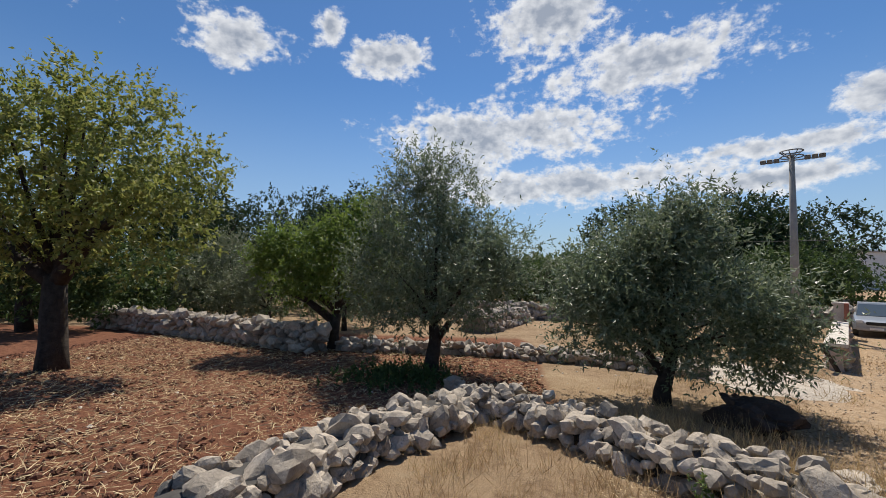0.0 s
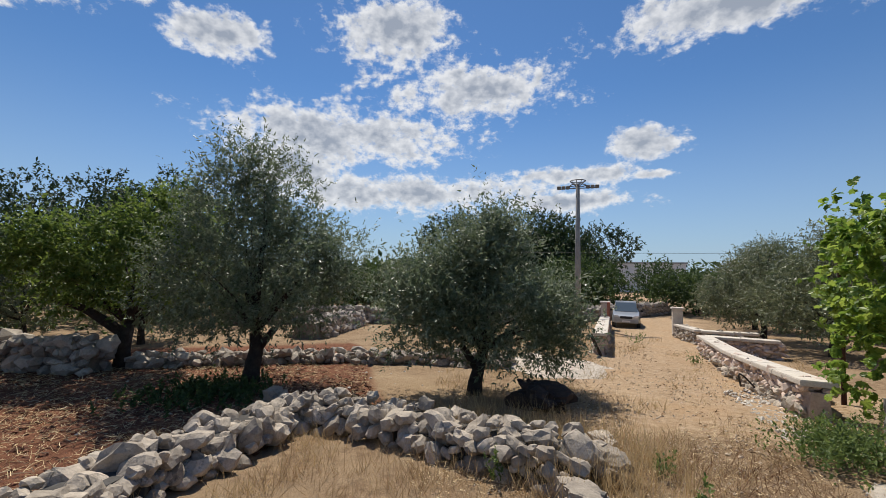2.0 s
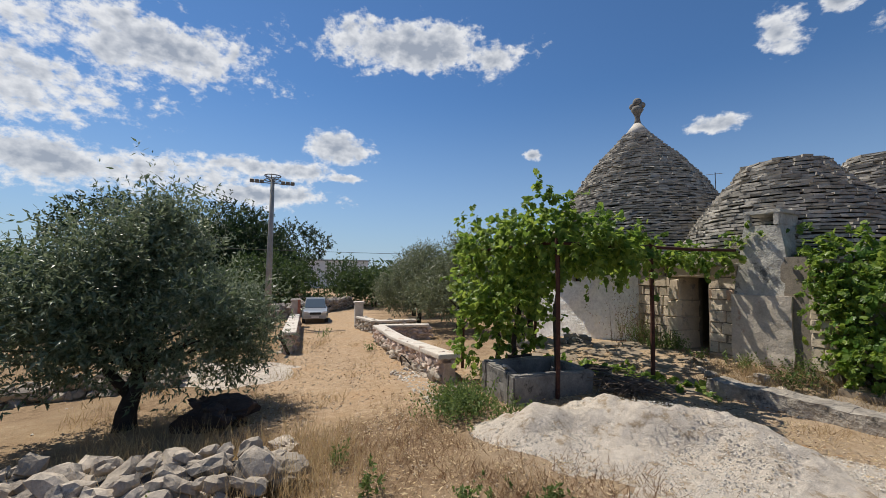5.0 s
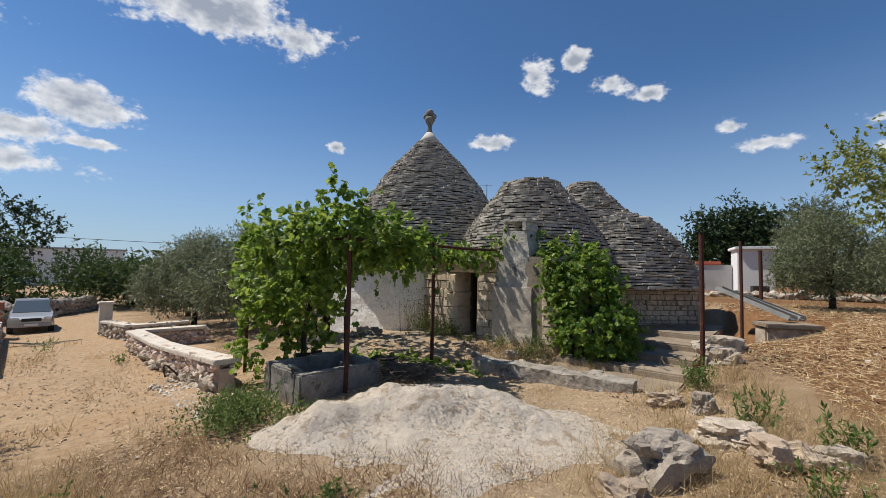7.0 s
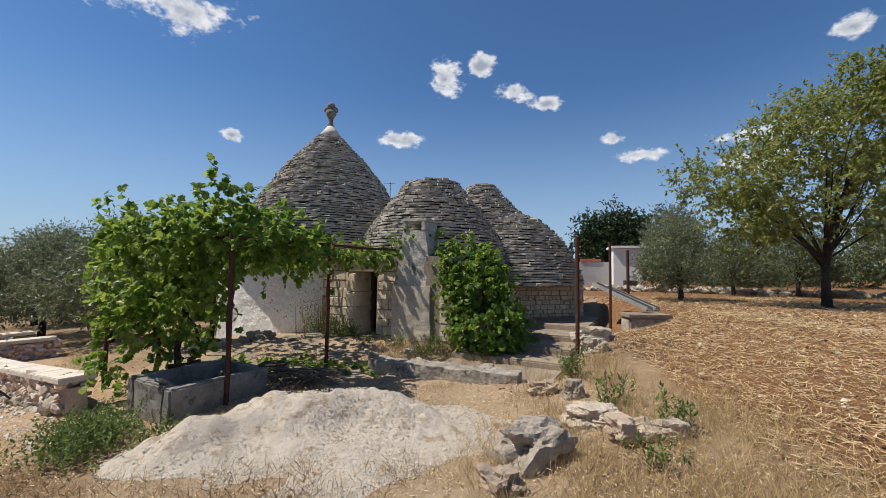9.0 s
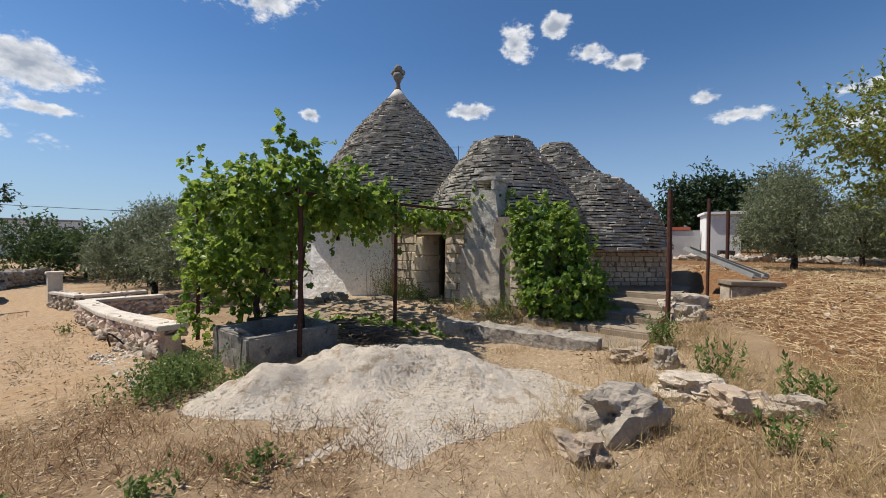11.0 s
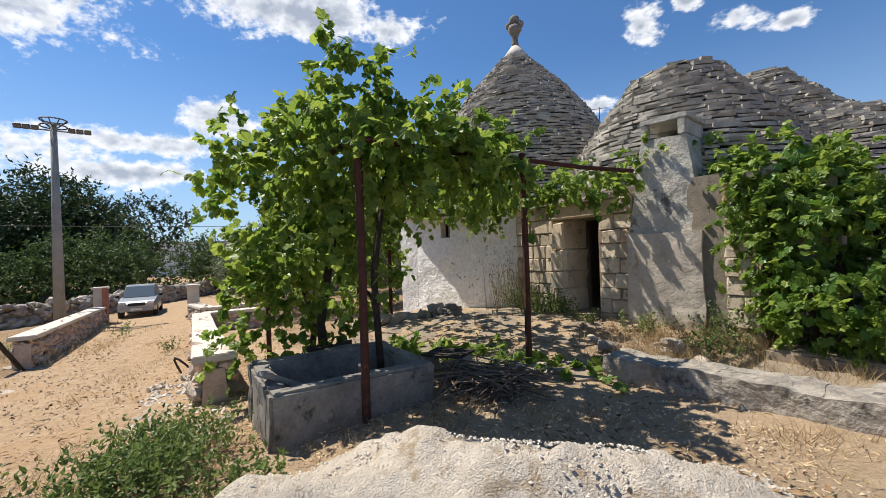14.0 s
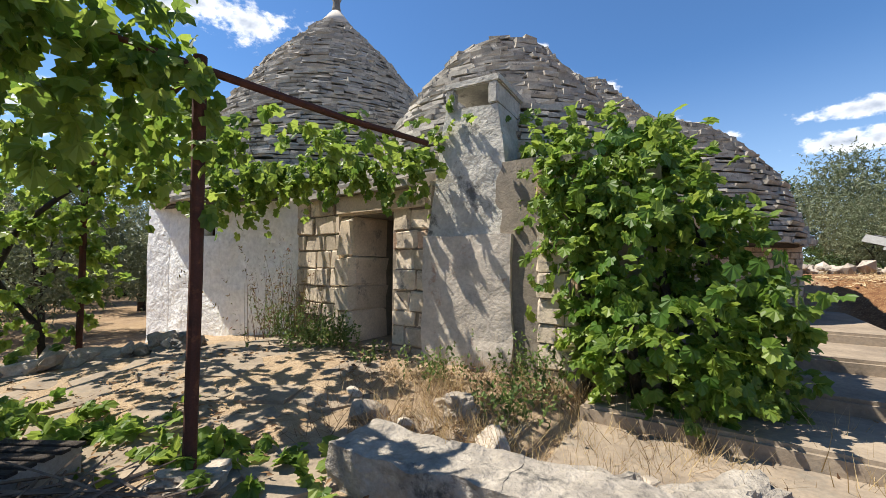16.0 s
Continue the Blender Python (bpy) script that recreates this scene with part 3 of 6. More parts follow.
def facing(parent, a, b, z0, z1, h, length, holes=(), meshes=BLOCKS, name="block", proud=0.03):
    """Stone blocks in courses on the face from a to b. holes: (u0, u1, z0, z1)."""
    a, b = Vector((*a, 0)), Vector((*b, 0))
    d = b - a
    w, ang = d.length, math.atan2(d.y, d.x)
    d.normalize()
    out = Vector((d.y, -d.x, 0))
    z = z0
    while z < z1 - 0.04:
        hh = min(h * rnd.uniform(0.75, 1.3), z1 - z)
        u = -rnd.uniform(0, 0.5) * length
        while u < w:
            l = length * rnd.uniform(0.6, 1.5)
            u0, u1 = max(u, 0), min(u + l, w)
            u += l
            for h0, h1, hz0, hz1 in holes:
                if z + hh > hz0 + 0.02 and z < hz1 - 0.02:
                    if u0 < h0 < u1:
                        u1 = h0
                    elif u0 < h1 < u1:
                        u0 = h1
                    elif u0 >= h0 and u1 <= h1:
                        u1 = u0
            if u1 - u0 < 0.04:
                continue
            c = a + d * (u0 + u1) / 2 + out * (proud - 0.1 + rnd.uniform(-0.022, 0.018))
            m = Matrix.Translation((c.x, c.y, z + hh / 2)) @ Matrix.Rotation(ang, 4, "Z") @ Matrix.Diagonal(((u1 - u0) - 0.012, 0.2, hh - 0.014, 1))
            link(name, rnd.choice(meshes), None, parent, at=m)
        z += hh


# main trullo: whitewashed base, tall cone with pinnacle
main = thing("main_trullo", (-2.1, 14.8, 0), "tall stone trullo with whitewashed wall and grey conical roof", "house")
A, B = (-5.0, 13.0), (-1.58, 11.57)
bm = bmesh.new()
cs = [A, B, (1.0, 16.3), (-2.9, 17.9)]
for p, q in zip(cs, cs[1:] + cs[:1]):
    d = Vector((q[0] - p[0], q[1] - p[1], 0)).normalized()
    if p == A:
        o, w0, w1 = Vector((*A, 0)), 1.48, 1.80
        P = lambda u: tuple((o + d * u)[:2])
        wall_seg(bm, A, P(w0), -0.5, 2.35, 0.6, 1)
        wall_seg(bm, P(w1), B, -0.5, 2.35, 0.6, 1)
        wall_seg(bm, P(w0), P(w1), -0.5, 1.72, 0.6, 1)
        wall_seg(bm, P(w0), P(w1), 2.1, 2.35, 0.6, 1)
        W0, W1 = P(w0), P(w1)
    else:
        wall_seg(bm, p, q, -0.5, 2.35, 0.6, 1)
bmesh.ops.remove_doubles(bm, verts=bm.verts[:], dist=0.0005)
bmesh.ops.subdivide_edges(bm, edges=[e for e in bm.edges if e.calc_length() > 0.7], cuts=14, use_grid_fill=True)
for v in bm.verts:
    v.co += Vector((noise.noise(v.co * 2.1), noise.noise(v.co * 2.3 + Vector((5, 0, 0))), 0)) * 0.035
part("wall", bm, M_LIME, main, "bumpy whitewashed wall")
bm = bmesh.new()
wdir = Vector((W1[0] - W0[0], W1[1] - W0[1], 0)).normalized()
wang = math.atan2(wdir.y, wdir.x)
wc = (Vector((*W0, 0)) + Vector((*W1, 0))) / 2 + Vector((-wdir.y, wdir.x, 0)) * 0.22
for u, s in ((-0.14, (0.035, 0.05, 0.38)), (0.14, (0.035, 0.05, 0.38)), (0, (0.03, 0.04, 0.38))):
    box(bm, Matrix.Translation(wc + wdir * u + Vector((0, 0, 1.91))) @ Matrix.Rotation(wang, 4, "Z"), s)
for z in (1.74, 2.08):
    box(bm, Matrix.Translation(wc + Vector((0, 0, z))) @ Matrix.Rotation(wang, 4, "Z"), (0.25, 0.05, 0.035))
part("window", bm, M_RUST, main, "small dark window frame in the white wall")
roof(main, -2.1, 14.8, [(2.25, 3.35), (3.0, 3.0), (3.7, 2.68), (4.3, 2.32), (5.0, 1.85), (5.6, 1.4), (6.1, 0.93), (6.55, 0.5), (6.65, 0.42)], 0.074, 0.24, 0.02)
bm = bmesh.new()
bmesh.ops.create_cone(bm, cap_ends=True, segments=28, radius1=0.50, radius2=0.12, depth=0.5, matrix=Matrix.Translation((-2.1, 14.8, 6.83)))
part("roof_cap", bm, M_CAP, main, "whitewashed cap of the cone", True)
bm = bmesh.new()
C = Vector((-2.1, 14.8, 0))
tube(bm, [C + Vector((0, 0, z)) for z in (7.0, 7.2, 7.32, 7.45, 7.55, 7.66)], [0.13, 0.09, 0.08, 0.13, 0.2, 0.17], 14)
for dx, dz, r in ((0.0, 7.83, 0.15), (0.15, 7.70, 0.11), (-0.15, 7.70, 0.11)):
    bmesh.ops.create_icosphere(bm, subdivisions=2, radius=r, matrix=Matrix.Translation(C + Vector((dx, 0, dz))))
part("pinnacle", bm, M_TROUGH, main, "dark weathered stone pinnacle", True)
bm = bmesh.new()
tube(bm, [(0.05, 15.6, 3.2), (0.05, 15.6, 5.3)], [0.018, 0.012], 5)
tube(bm, [(-0.2, 15.6, 5.25), (0.25, 15.6, 5.25)], [0.008, 0.008], 4)
part("aerial", bm, M_STEEL, main, "thin metal roof aerial")

# middle trullo with the door
mid = thing("middle_trullo", (1.3, 11.9, 0), "stone trullo with low doorway and rounded slab roof", "house")
T, N = Vector((0.83, -0.56, 0)).normalized(), Vector((0.56, 0.83, 0)).normalized()
F0 = Vector((1.3, 11.9, 0)) - N * 1.93


def fpt(u):
    return tuple((F0 + T * u)[:2])


UL, D0, D1, UR = -2.2, -1.03, -0.33, 1.9
bm = bmesh.new()
wall_seg(bm, fpt(UL), fpt(D0), -0.2, 2.3, 0.75, 1)
wall_seg(bm, fpt(D1), fpt(UR), -0.2, 2.3, 0.75, 1)
wall_seg(bm, fpt(D0), fpt(D1), 1.89, 2.3, 0.75, 1)
bk = [F0 + T * UR + N * 0.75, F0 + T * UR + N * 3.9, F0 + T * UL + N * 3.9, F0 + T * UL + N * 0.75]
for p, q in zip(bk, bk[1:]):
    wall_seg(bm, tuple(p[:2]), tuple(q[:2]), -0.2, 2.3, 0.6, 1)
part("wall", bm, M_MORTAR, mid, "thick rubble wall")
facing(mid, fpt(UL), fpt(UR), 0.1, 2.18, 0.2, 0.33, holes=[(D0 - UL - 0.22, D1 - UL + 0.02, 0, 1.92), (0.28 - UL, 1.5 - UL, 0, 2.4)], meshes=BLOCKS * 2 + [REDDISH])
JAMBS = [b.copy() for b in BLOCKS[:3]]
for me in JAMBS:
    me.materials.clear()
    me.materials.append(M_JAMB)
z = 0.2
for h in (0.46, 0.32, 0.38, 0.51):
    c = F0 + T * (D0 - 0.10) + N * 0.28
    link("jamb_stone", rnd.choice(JAMBS), None, mid, "", Matrix.Translation((c.x, c.y, z + h / 2)) @ Matrix.Rotation(math.atan2(T.y, T.x), 4, "Z") @ Matrix.Diagonal((0.26, 0.70, h - 0.012, 1)))
    z += h
c = F0 + T * ((D0 + D1) / 2) + N * 0.12
bm = bmesh.new()
box(bm, Matrix.Translation((c.x, c.y, 2.03)) @ Matrix.Rotation(math.atan2(T.y, T.x), 4, "Z"), (1.3, 0.36, 0.26), 0.03, 0.008)
part("lintel", bm, M_JAMB, mid, "stone door lintel")
c = F0 + T * ((D0 + D1) / 2) + N * 0.4
bm = bmesh.new()
box(bm, Matrix.Translation((c.x, c.y, 0.2)) @ Matrix.Rotation(math.atan2(T.y, T.x), 4, "Z"), (0.72, 0.9, 0.12), 0.02)
part("threshold", bm, M_STEPS, mid)
bm = bmesh.new()
c = F0 + T * (D1 - 0.02) + N * 0.95
box(bm, Matrix.Translation((c.x, c.y, 1.07)) @ Matrix.Rotation(math.atan2(N.y, N.x) + 0.15, 4, "Z"), (0.62, 0.045, 1.6), 0.006)
part("door", bm, mat("dark door wood", (0.05, 0.03, 0.02), (0.03, 0.02, 0.015), 12, 0.7, 0.3, 60), mid, "dark wooden door standing open")
roof(mid, 1.45, 12.2, [(2.15, 2.3), (2.6, 2.12), (3.1, 1.85), (3.6, 1.52), (4.1, 1.12), (4.45, 0.84), (4.6, 0.74)], 0.076, 0.27, 0.04)
eave = []
u = UL - 0.05
while u < UR:
    l = rnd.uniform(0.25, 0.5)
    for lay in (range(4) if not 0.1 < u + l / 2 < 1.5 else ()):
        c = F0 + T * (u + l / 2 + 0.1 * lay) + N * (0.12 + 0.2 * lay)
        eave.append(np.array(Matrix.Translation((c.x, c.y, 2.2 + 0.085 * lay + rnd.uniform(-0.015, 0.015))) @ Matrix.Rotation(math.atan2(T.y, T.x) + rnd.uniform(-0.08, 0.08), 4, "Z") @ Matrix.Diagonal((l * 0.97, 0.5, 0.07, 1))))
    u += l
v, f = many(CUBE_V, CUBE_F, np.array(eave))
tagged(raw("eave_slabs", v + rng.normal(0, 0.008, v.shape), f, M_SLAB, mid), kind="stuff")

# chimney against the front wall
chim = thing("chimney", (0.9, 10.0, 0), "tapered grey rendered chimney with an open slotted top", "chimney")
CT, CN = Vector((0.88, -0.47, 0)).normalized(), Vector((0.47, 0.88, 0)).normalized()
C0 = Vector((0.80, 9.80, 0))


def taper(bm, c, w0, d0, z0, w1, d1, z1, shift=0.0, cuts=6):
    vs = []
    for i in range(cuts + 1):
        k = i / cuts
        w, d, z, s = w0 + (w1 - w0) * k, d0 + (d1 - d0) * k, z0 + (z1 - z0) * k, shift * k
        vs.append([bm.verts.new(c + CT * (a * w / 2 + s) + CN * b * d + Vector((0, 0, z)) + 0.02 * Vector((noise.noise(Vector((a, b, z * 3))), noise.noise(Vector((b, a, z * 4))), 0))) for a, b in ((-1, 0), (1, 0), (1, 1), (-1, 1))])
    for p, q in zip(vs, vs[1:]):
        for k in range(4):
            bm.faces.new((p[k], p[(k + 1) % 4], q[(k + 1) % 4], q[k]))
    bm.faces.new(vs[0][::-1])
    bm.faces.new(vs[-1])




def roughen(bm, amount):
    """Uneven hand-laid plaster."""
    bmesh.ops.subdivide_edges(bm, edges=[e for e in bm.edges if abs(e.verts[0].co.z - e.verts[1].co.z) < 0.05], cuts=9, use_grid_fill=True)
    bmesh.ops.subdivide_edges(bm, edges=[e for e in bm.edges if e.calc_length() > 0.15], cuts=2, use_grid_fill=True)
    for v in bm.verts:
        v.co += amount * noise.noise_vector(v.co * 2.6) + 0.35 * amount * noise.noise_vector(v.co * 6.5)


bm = bmesh.new()
taper(bm, C0 - CN * 0.03, 1.02, 0.8, 0.0, 1.0, 0.8, 1.57)
roughen(bm, 0.022)
part("base", bm, M_PLASTERLOW, chim, "patched pale render with red stains")
bm = bmesh.new()
taper(bm, C0 + CN * 0.05, 0.98, 0.75, 1.573, 0.6, 0.75, 2.92, 0.03)
roughen(bm, 0.02)
part("shaft", bm, M_PLASTER, chim, "cracked dark grey render")
bm = bmesh.new()
for a, b, w, d, z0, z1 in ((-0.24, 0.08, 0.1, 0.1, 2.92, 3.14), (0.255, 0.08, 0.1, 0.1, 2.92, 3.14), (-0.24, 0.7, 0.1, 0.1, 2.92, 3.14), (0.255, 0.7, 0.1, 0.1, 2.92, 3.14), (0.01, 0.4, 0.64, 0.74, 3.14, 3.22), (0.255, 0.4, 0.1, 0.6, 2.92, 3.14)):
    c = C0 + CT * (a + 0.03) + CN * b
    box(bm, Matrix.Translation((c.x, c.y, (z0 + z1) / 2)) @ Matrix.Rotation(math.atan2(CT.y, CT.x), 4, "Z"), (w, d, z1 - z0), 0.012)
part("cap", bm, M_PLASTER, chim)

# sloping buttress beside the chimney, under the vine
butt = thing("buttress", (2.0, 10.0, 0), "sloping whitewashed stone buttress beneath the vine", "wall")
bm = bmesh.new()
c = Vector((1.95, 9.55, 0))
taper(bm, c, 1.4, 1.2, 0.0, 1.3, 0.4, 2.2)
part("body", bm, M_PLASTERLOW, butt)

# rear dome and the long low one
rear = thing("rear_trullo", (2.95, 14.0, 0), "stone trullo with a narrow truncated slab roof", "house")
bm = bmesh.new()
for p, q in (((1.3, 12.6), (4.6, 12.6)), ((4.6, 12.6), (4.6, 15.6)), ((4.6, 15.6), (1.3, 15.6)), ((1.3, 15.6), (1.3, 12.6))):
    wall_seg(bm, p, q, 0, 2.3, 0.5, 1)
part("wall", bm, M_MORTAR, rear)
roof(rear, 3.3, 13.9, [(2.2, 2.5), (3.0, 2.15), (3.6, 1.65), (4.1, 1.15), (4.5, 0.75), (4.85, 0.45)], 0.076, 0.27, 0.045)
low = thing("low_trullo", (4.3, 12.7, 0), "long low trullo with rough slab roof and pale stone wall", "house")
LA, LB = (2.6, 11.35), (6.2, 12.25)
bm = bmesh.new()
lc = [LA, LB, (5.5, 15.0), (1.9, 14.1)]
for p, q in zip(lc, lc[1:] + lc[:1]):
    wall_seg(bm, p, q, -0.1, 1.66, 0.5, 1)
part("wall", bm, M_MORTAR, low)
facing(low, LA, LB, 0.2, 1.6, 0.13, 0.2)
facing(low, LB, lc[2], 0.2, 1.6, 0.14, 0.22)
roof(low, 4.15, 12.95, [(1.58, 2.18), (2.0, 2.05), (2.6, 1.78), (3.1, 1.4), (3.5, 0.9), (3.7, 0.45)], 0.078, 0.28, 0.055)

# ---- terrace, kerb and steps ----
ROCKS = [rock_mesh("rock", k, 2, 0.3, cut=0.44) for k in range(9)]
ROCKF = [rock_mesh("rock", k, 1) for k in range(9)]
for me in ROCKS:
    me.materials.append(M_ROCK)
BIG = [rock_mesh("boulder", 20 + k, 4, 0.34, flat=(1, 0.9, 0.8), cut=0.5) for k in range(5)]
M_KERB = mat("weathered kerb limestone", (0.42, 0.375, 0.315), (0.22, 0.195, 0.165), 6, 0.95, 1.0, 30, c3=(0.09, 0.085, 0.078), bdist=0.04)
kerb = thing("kerb_wall", (1.2, 7.3, 0), "low weathered grey limestone kerb along the terrace", "kerb")
ka, kb = Vector((0.0, 8.02, 0)), Vector((2.55, 6.72, 0))
u, kd = 0.0, (kb - ka).normalized()
kl = (kb - ka).length
while u < kl - 0.1:
    l = min(rnd.uniform(0.45, 0.85), kl - u)
    c = ka + kd * (u + l / 2) + Vector((0.42, 0.86, 0)) * 0.16
    bm = bmesh.new()
    box(bm, Matrix.Identity(4), (l + 0.01, 0.42, 0.56), 0)
    bmesh.ops.subdivide_edges(bm, edges=bm.edges[:], cuts=15, use_grid_fill=True)
    bmesh.ops.transform(bm, verts=bm.verts[:], matrix=Matrix.Translation((c.x, c.y, -0.05 + rnd.uniform(-0.012, 0.012))) @ Matrix.Rotation(math.atan2(kd.y, kd.x), 4, "Z"))
    for v in bm.verts:
        v.co += 0.02 * noise.noise_vector(v.co * 2.7) + 0.022 * noise.noise_vector(v.co * 7) + 0.012 * noise.noise_vector(v.co * 14)
    part("kerb_stone", bm, M_KERB, kerb)
    u += l

sd, sw = Vector((0.55, 0.83, 0)).normalized(), Vector((0.83, -0.55, 0)).normalized()
steps = thing("stone_steps", (3.2, 7.6, 0), "broad worn limestone steps climbing beside the trulli", "steps")
for k, (s0, s1, z) in enumerate(((0.0, 1.05, 0.06), (1.05, 2.0, 0.19), (2.0, 2.9, 0.32), (2.9, 3.9, 0.45), (3.9, 6.4, 0.57))):
    c = Vector((2.75, 6.95, 0)) + sd * (s0 + s1) / 2 - sw * 0.75
    bm = bmesh.new()
    box(bm, Matrix.Identity(4), (2.4, s1 - s0 + 0.1, 0.42), 0.03)
    bmesh.ops.transform(bm, verts=bm.verts[:], matrix=Matrix.Translation((c.x, c.y, z - 0.21)) @ Matrix.Rotation(math.atan2(sw.y, sw.x) + rnd.uniform(-0.03, 0.03), 4, "Z"))
    for v in bm.verts:
        v.co += 0.04 * noise.noise_vector(v.co * 1.7)
    part("step", bm, M_STEPS, steps)
# door terrace paving
pav = thing("terrace_paving", (-1.0, 9.3, 0), "uneven worn limestone paving before the door", "paving", kind="structure")
for i in range(9):
    for j in range(6):
        x, y = -4.0 + i * 0.62 + rnd.uniform(-0.08, 0.08), 8.15 + j * 0.52 + rnd.uniform(-0.08, 0.08)
        if y > 10.6 - 0.5 * (x + 0.6) - 0.3 or (x > 0.35 and y > 8.9):
            continue
        if rnd.random() < 0.12:
            continue
        bm = bmesh.new()
        n = rnd.randint(5, 7)
        a0 = rnd.uniform(0, 6)
        z = gz(x, y) + rnd.uniform(0.0, 0.02)
        ring = [(x + 0.40 * rnd.uniform(0.7, 1.1) * math.cos(a0 + 2 * math.pi * k / n), y + 0.35 * rnd.uniform(0.7, 1.1) * math.sin(a0 + 2 * math.pi * k / n)) for k in range(n)]
        top = [bm.verts.new((p, q, z + 0.09 * (q - y))) for p, q in ring]
        bot = [bm.verts.new((p, q, z - 0.12)) for p, q in ring]
        bm.faces.new(top)
        for k in range(n):
            bm.faces.new((top[k], bot[k], bot[(k + 1) % n], top[(k + 1) % n]))
        part("flagstone", bm, M_STEPS, pav)

# ---- stone walls ----


def dry_wall(name, pts, height, width, size, label, limit=300, m=M_ROCK, far=False, taper_end=False, under=0.1, core=M_MORTAR):
    """Dry-stone wall along pts (x, y) on the land; stones are parts near by, joined far off."""
    e = thing(name, (pts[0][0], pts[0][1], gz(*pts[0])), label, "wall")
    mats, cnt = [], 0
    for (x0, y0), (x1, y1) in zip(pts, pts[1:]):
        d = Vector((x1 - x0, y1 - y0, 0))
        L = d.length
        d.normalize()
        nrm = Vector((-d.y, d.x, 0))
        bm = bmesh.new()
        k = max(2, int(L / 0.8))
        secs = []
        for i in range(k + 1):
            p = Vector((x0, y0, 0)) + d * L * i / k
            g = gz(p.x, p.y)
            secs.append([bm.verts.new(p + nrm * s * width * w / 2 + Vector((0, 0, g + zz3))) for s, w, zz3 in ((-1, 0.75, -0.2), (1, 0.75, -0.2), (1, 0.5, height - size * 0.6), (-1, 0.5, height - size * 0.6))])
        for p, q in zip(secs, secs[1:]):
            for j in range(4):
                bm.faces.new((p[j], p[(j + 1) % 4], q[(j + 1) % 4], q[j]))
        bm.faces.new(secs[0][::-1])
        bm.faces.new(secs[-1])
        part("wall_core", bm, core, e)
        rows = max(1, int(round(height / (size * 0.62))))
        for r in range(rows):
            zc = size * 0.3 + r * size * 0.62
            wr = width * (1 - 0.3 * r / rows)
            for side in ((-1, 0, 1) if r == rows - 1 else (-1, 1)):
                u = rnd.uniform(0, size)
                while u < L:
                    s = size * rnd.choice((0.6, 0.8, 1.0, 1.15, 1.6)) * rnd.uniform(0.85, 1.15)
                    p = Vector((x0, y0, 0)) + d * (u + s * 0.4) + nrm * side * (wr / 2 - size * 0.28) + nrm * rnd.uniform(-0.05, 0.05)
                    mm = Matrix.Translation((p.x, p.y, gz(p.x, p.y) + zc + rnd.uniform(-0.07, 0.09))) @ Matrix.Rotation(math.atan2(d.y, d.x), 4, "Z") @ Euler((rnd.uniform(-1.1, 1.1), rnd.uniform(-0.7, 0.7), rnd.choice((0, 1.57, 3.14)) + rnd.uniform(-0.4, 0.4))).to_matrix().to_4x4() @ Matrix.Diagonal((s * 1.1, s * rnd.uniform(0.8, 1.1), s * rnd.uniform(0.8, 1.1), 1))
                    if cnt < limit and not far:
                        link("stone", rnd.choice(ROCKS), None, e, at=mm)
                        cnt += 1
                    else:
                        mats.append((rnd.randrange(9), np.array(mm)))
                    u += s * 0.78
    if mats:
        vv, ff, o = [], [], 0
        for k in range(9):
            ms = [q for i, q in mats if i == k]
            if not ms:
                continue
            me = ROCKF[k]
            v, f = many([tuple(w.co) for w in me.vertices], [tuple(p.vertices) for p in me.polygons], np.array(ms))
            vv.append(v)
            ff += [[i + o for i in q] for q in f]
            o += len(v)
        tagged(raw("far_stones", np.concatenate(vv), ff, m if m is not M_ROCK else M_ROCKS, e), kind="stuff")
    return e


# rubble banks: core painted near-black as shade between the stones
dry_wall("rubble_wall", [(-2.2, -2.6), (-4.2, -1.95), (-6.4, -0.75)], 0.43, 0.8, 0.2, "collapsing dry wall of grey limestone rubble", 300, core=M_SHADECORE)
dry_wall("rubble_wall", [(-6.5, -0.7), (-5.0, 0.9), (-3.3, 2.1)], 0.38, 0.9, 0.19, "low tumbled bank of grey limestone rubble", 300, core=M_SHADECORE)
dry_wall("field_wall", [(-15.5, -18.0), (-14.3, -13.5), (-12.8, -9.4), (-11.4, -5.9)], 0.72, 0.7, 0.32, "grey dry-stone boundary wall behind the ploughed plot", 150, far=True)
dry_wall("field_wall", [(-11.9, -5.4), (-11.9, -1.5), (-11.2, 2.0), (-10.2, 4.2)], 0.36, 0.6, 0.25, "low dry-stone wall behind the olive trees", 0, far=True)
dry_wall("field_wall", [(-23.5, -6), (-23.0, 6.0), (-22.5, 14.0), (-26.0, 24.0)], 0.85, 0.7, 0.35, "far dry-stone wall beyond the gate", 0, far=True)
dry_wall("field_wall", [(-17.0, -1.5), (-22.5, 0.5)], 0.8, 1.6, 0.3, "grey stone bank beyond the trees", 0, far=True)
dry_wall("field_wall", [(9.0, 19.0), (16.0, 16.0), (22.0, 11.0), (26.0, 2.0)], 0.22, 0.6, 0.3, "low row of pale stones at the upper field's edge", 0, far=True)


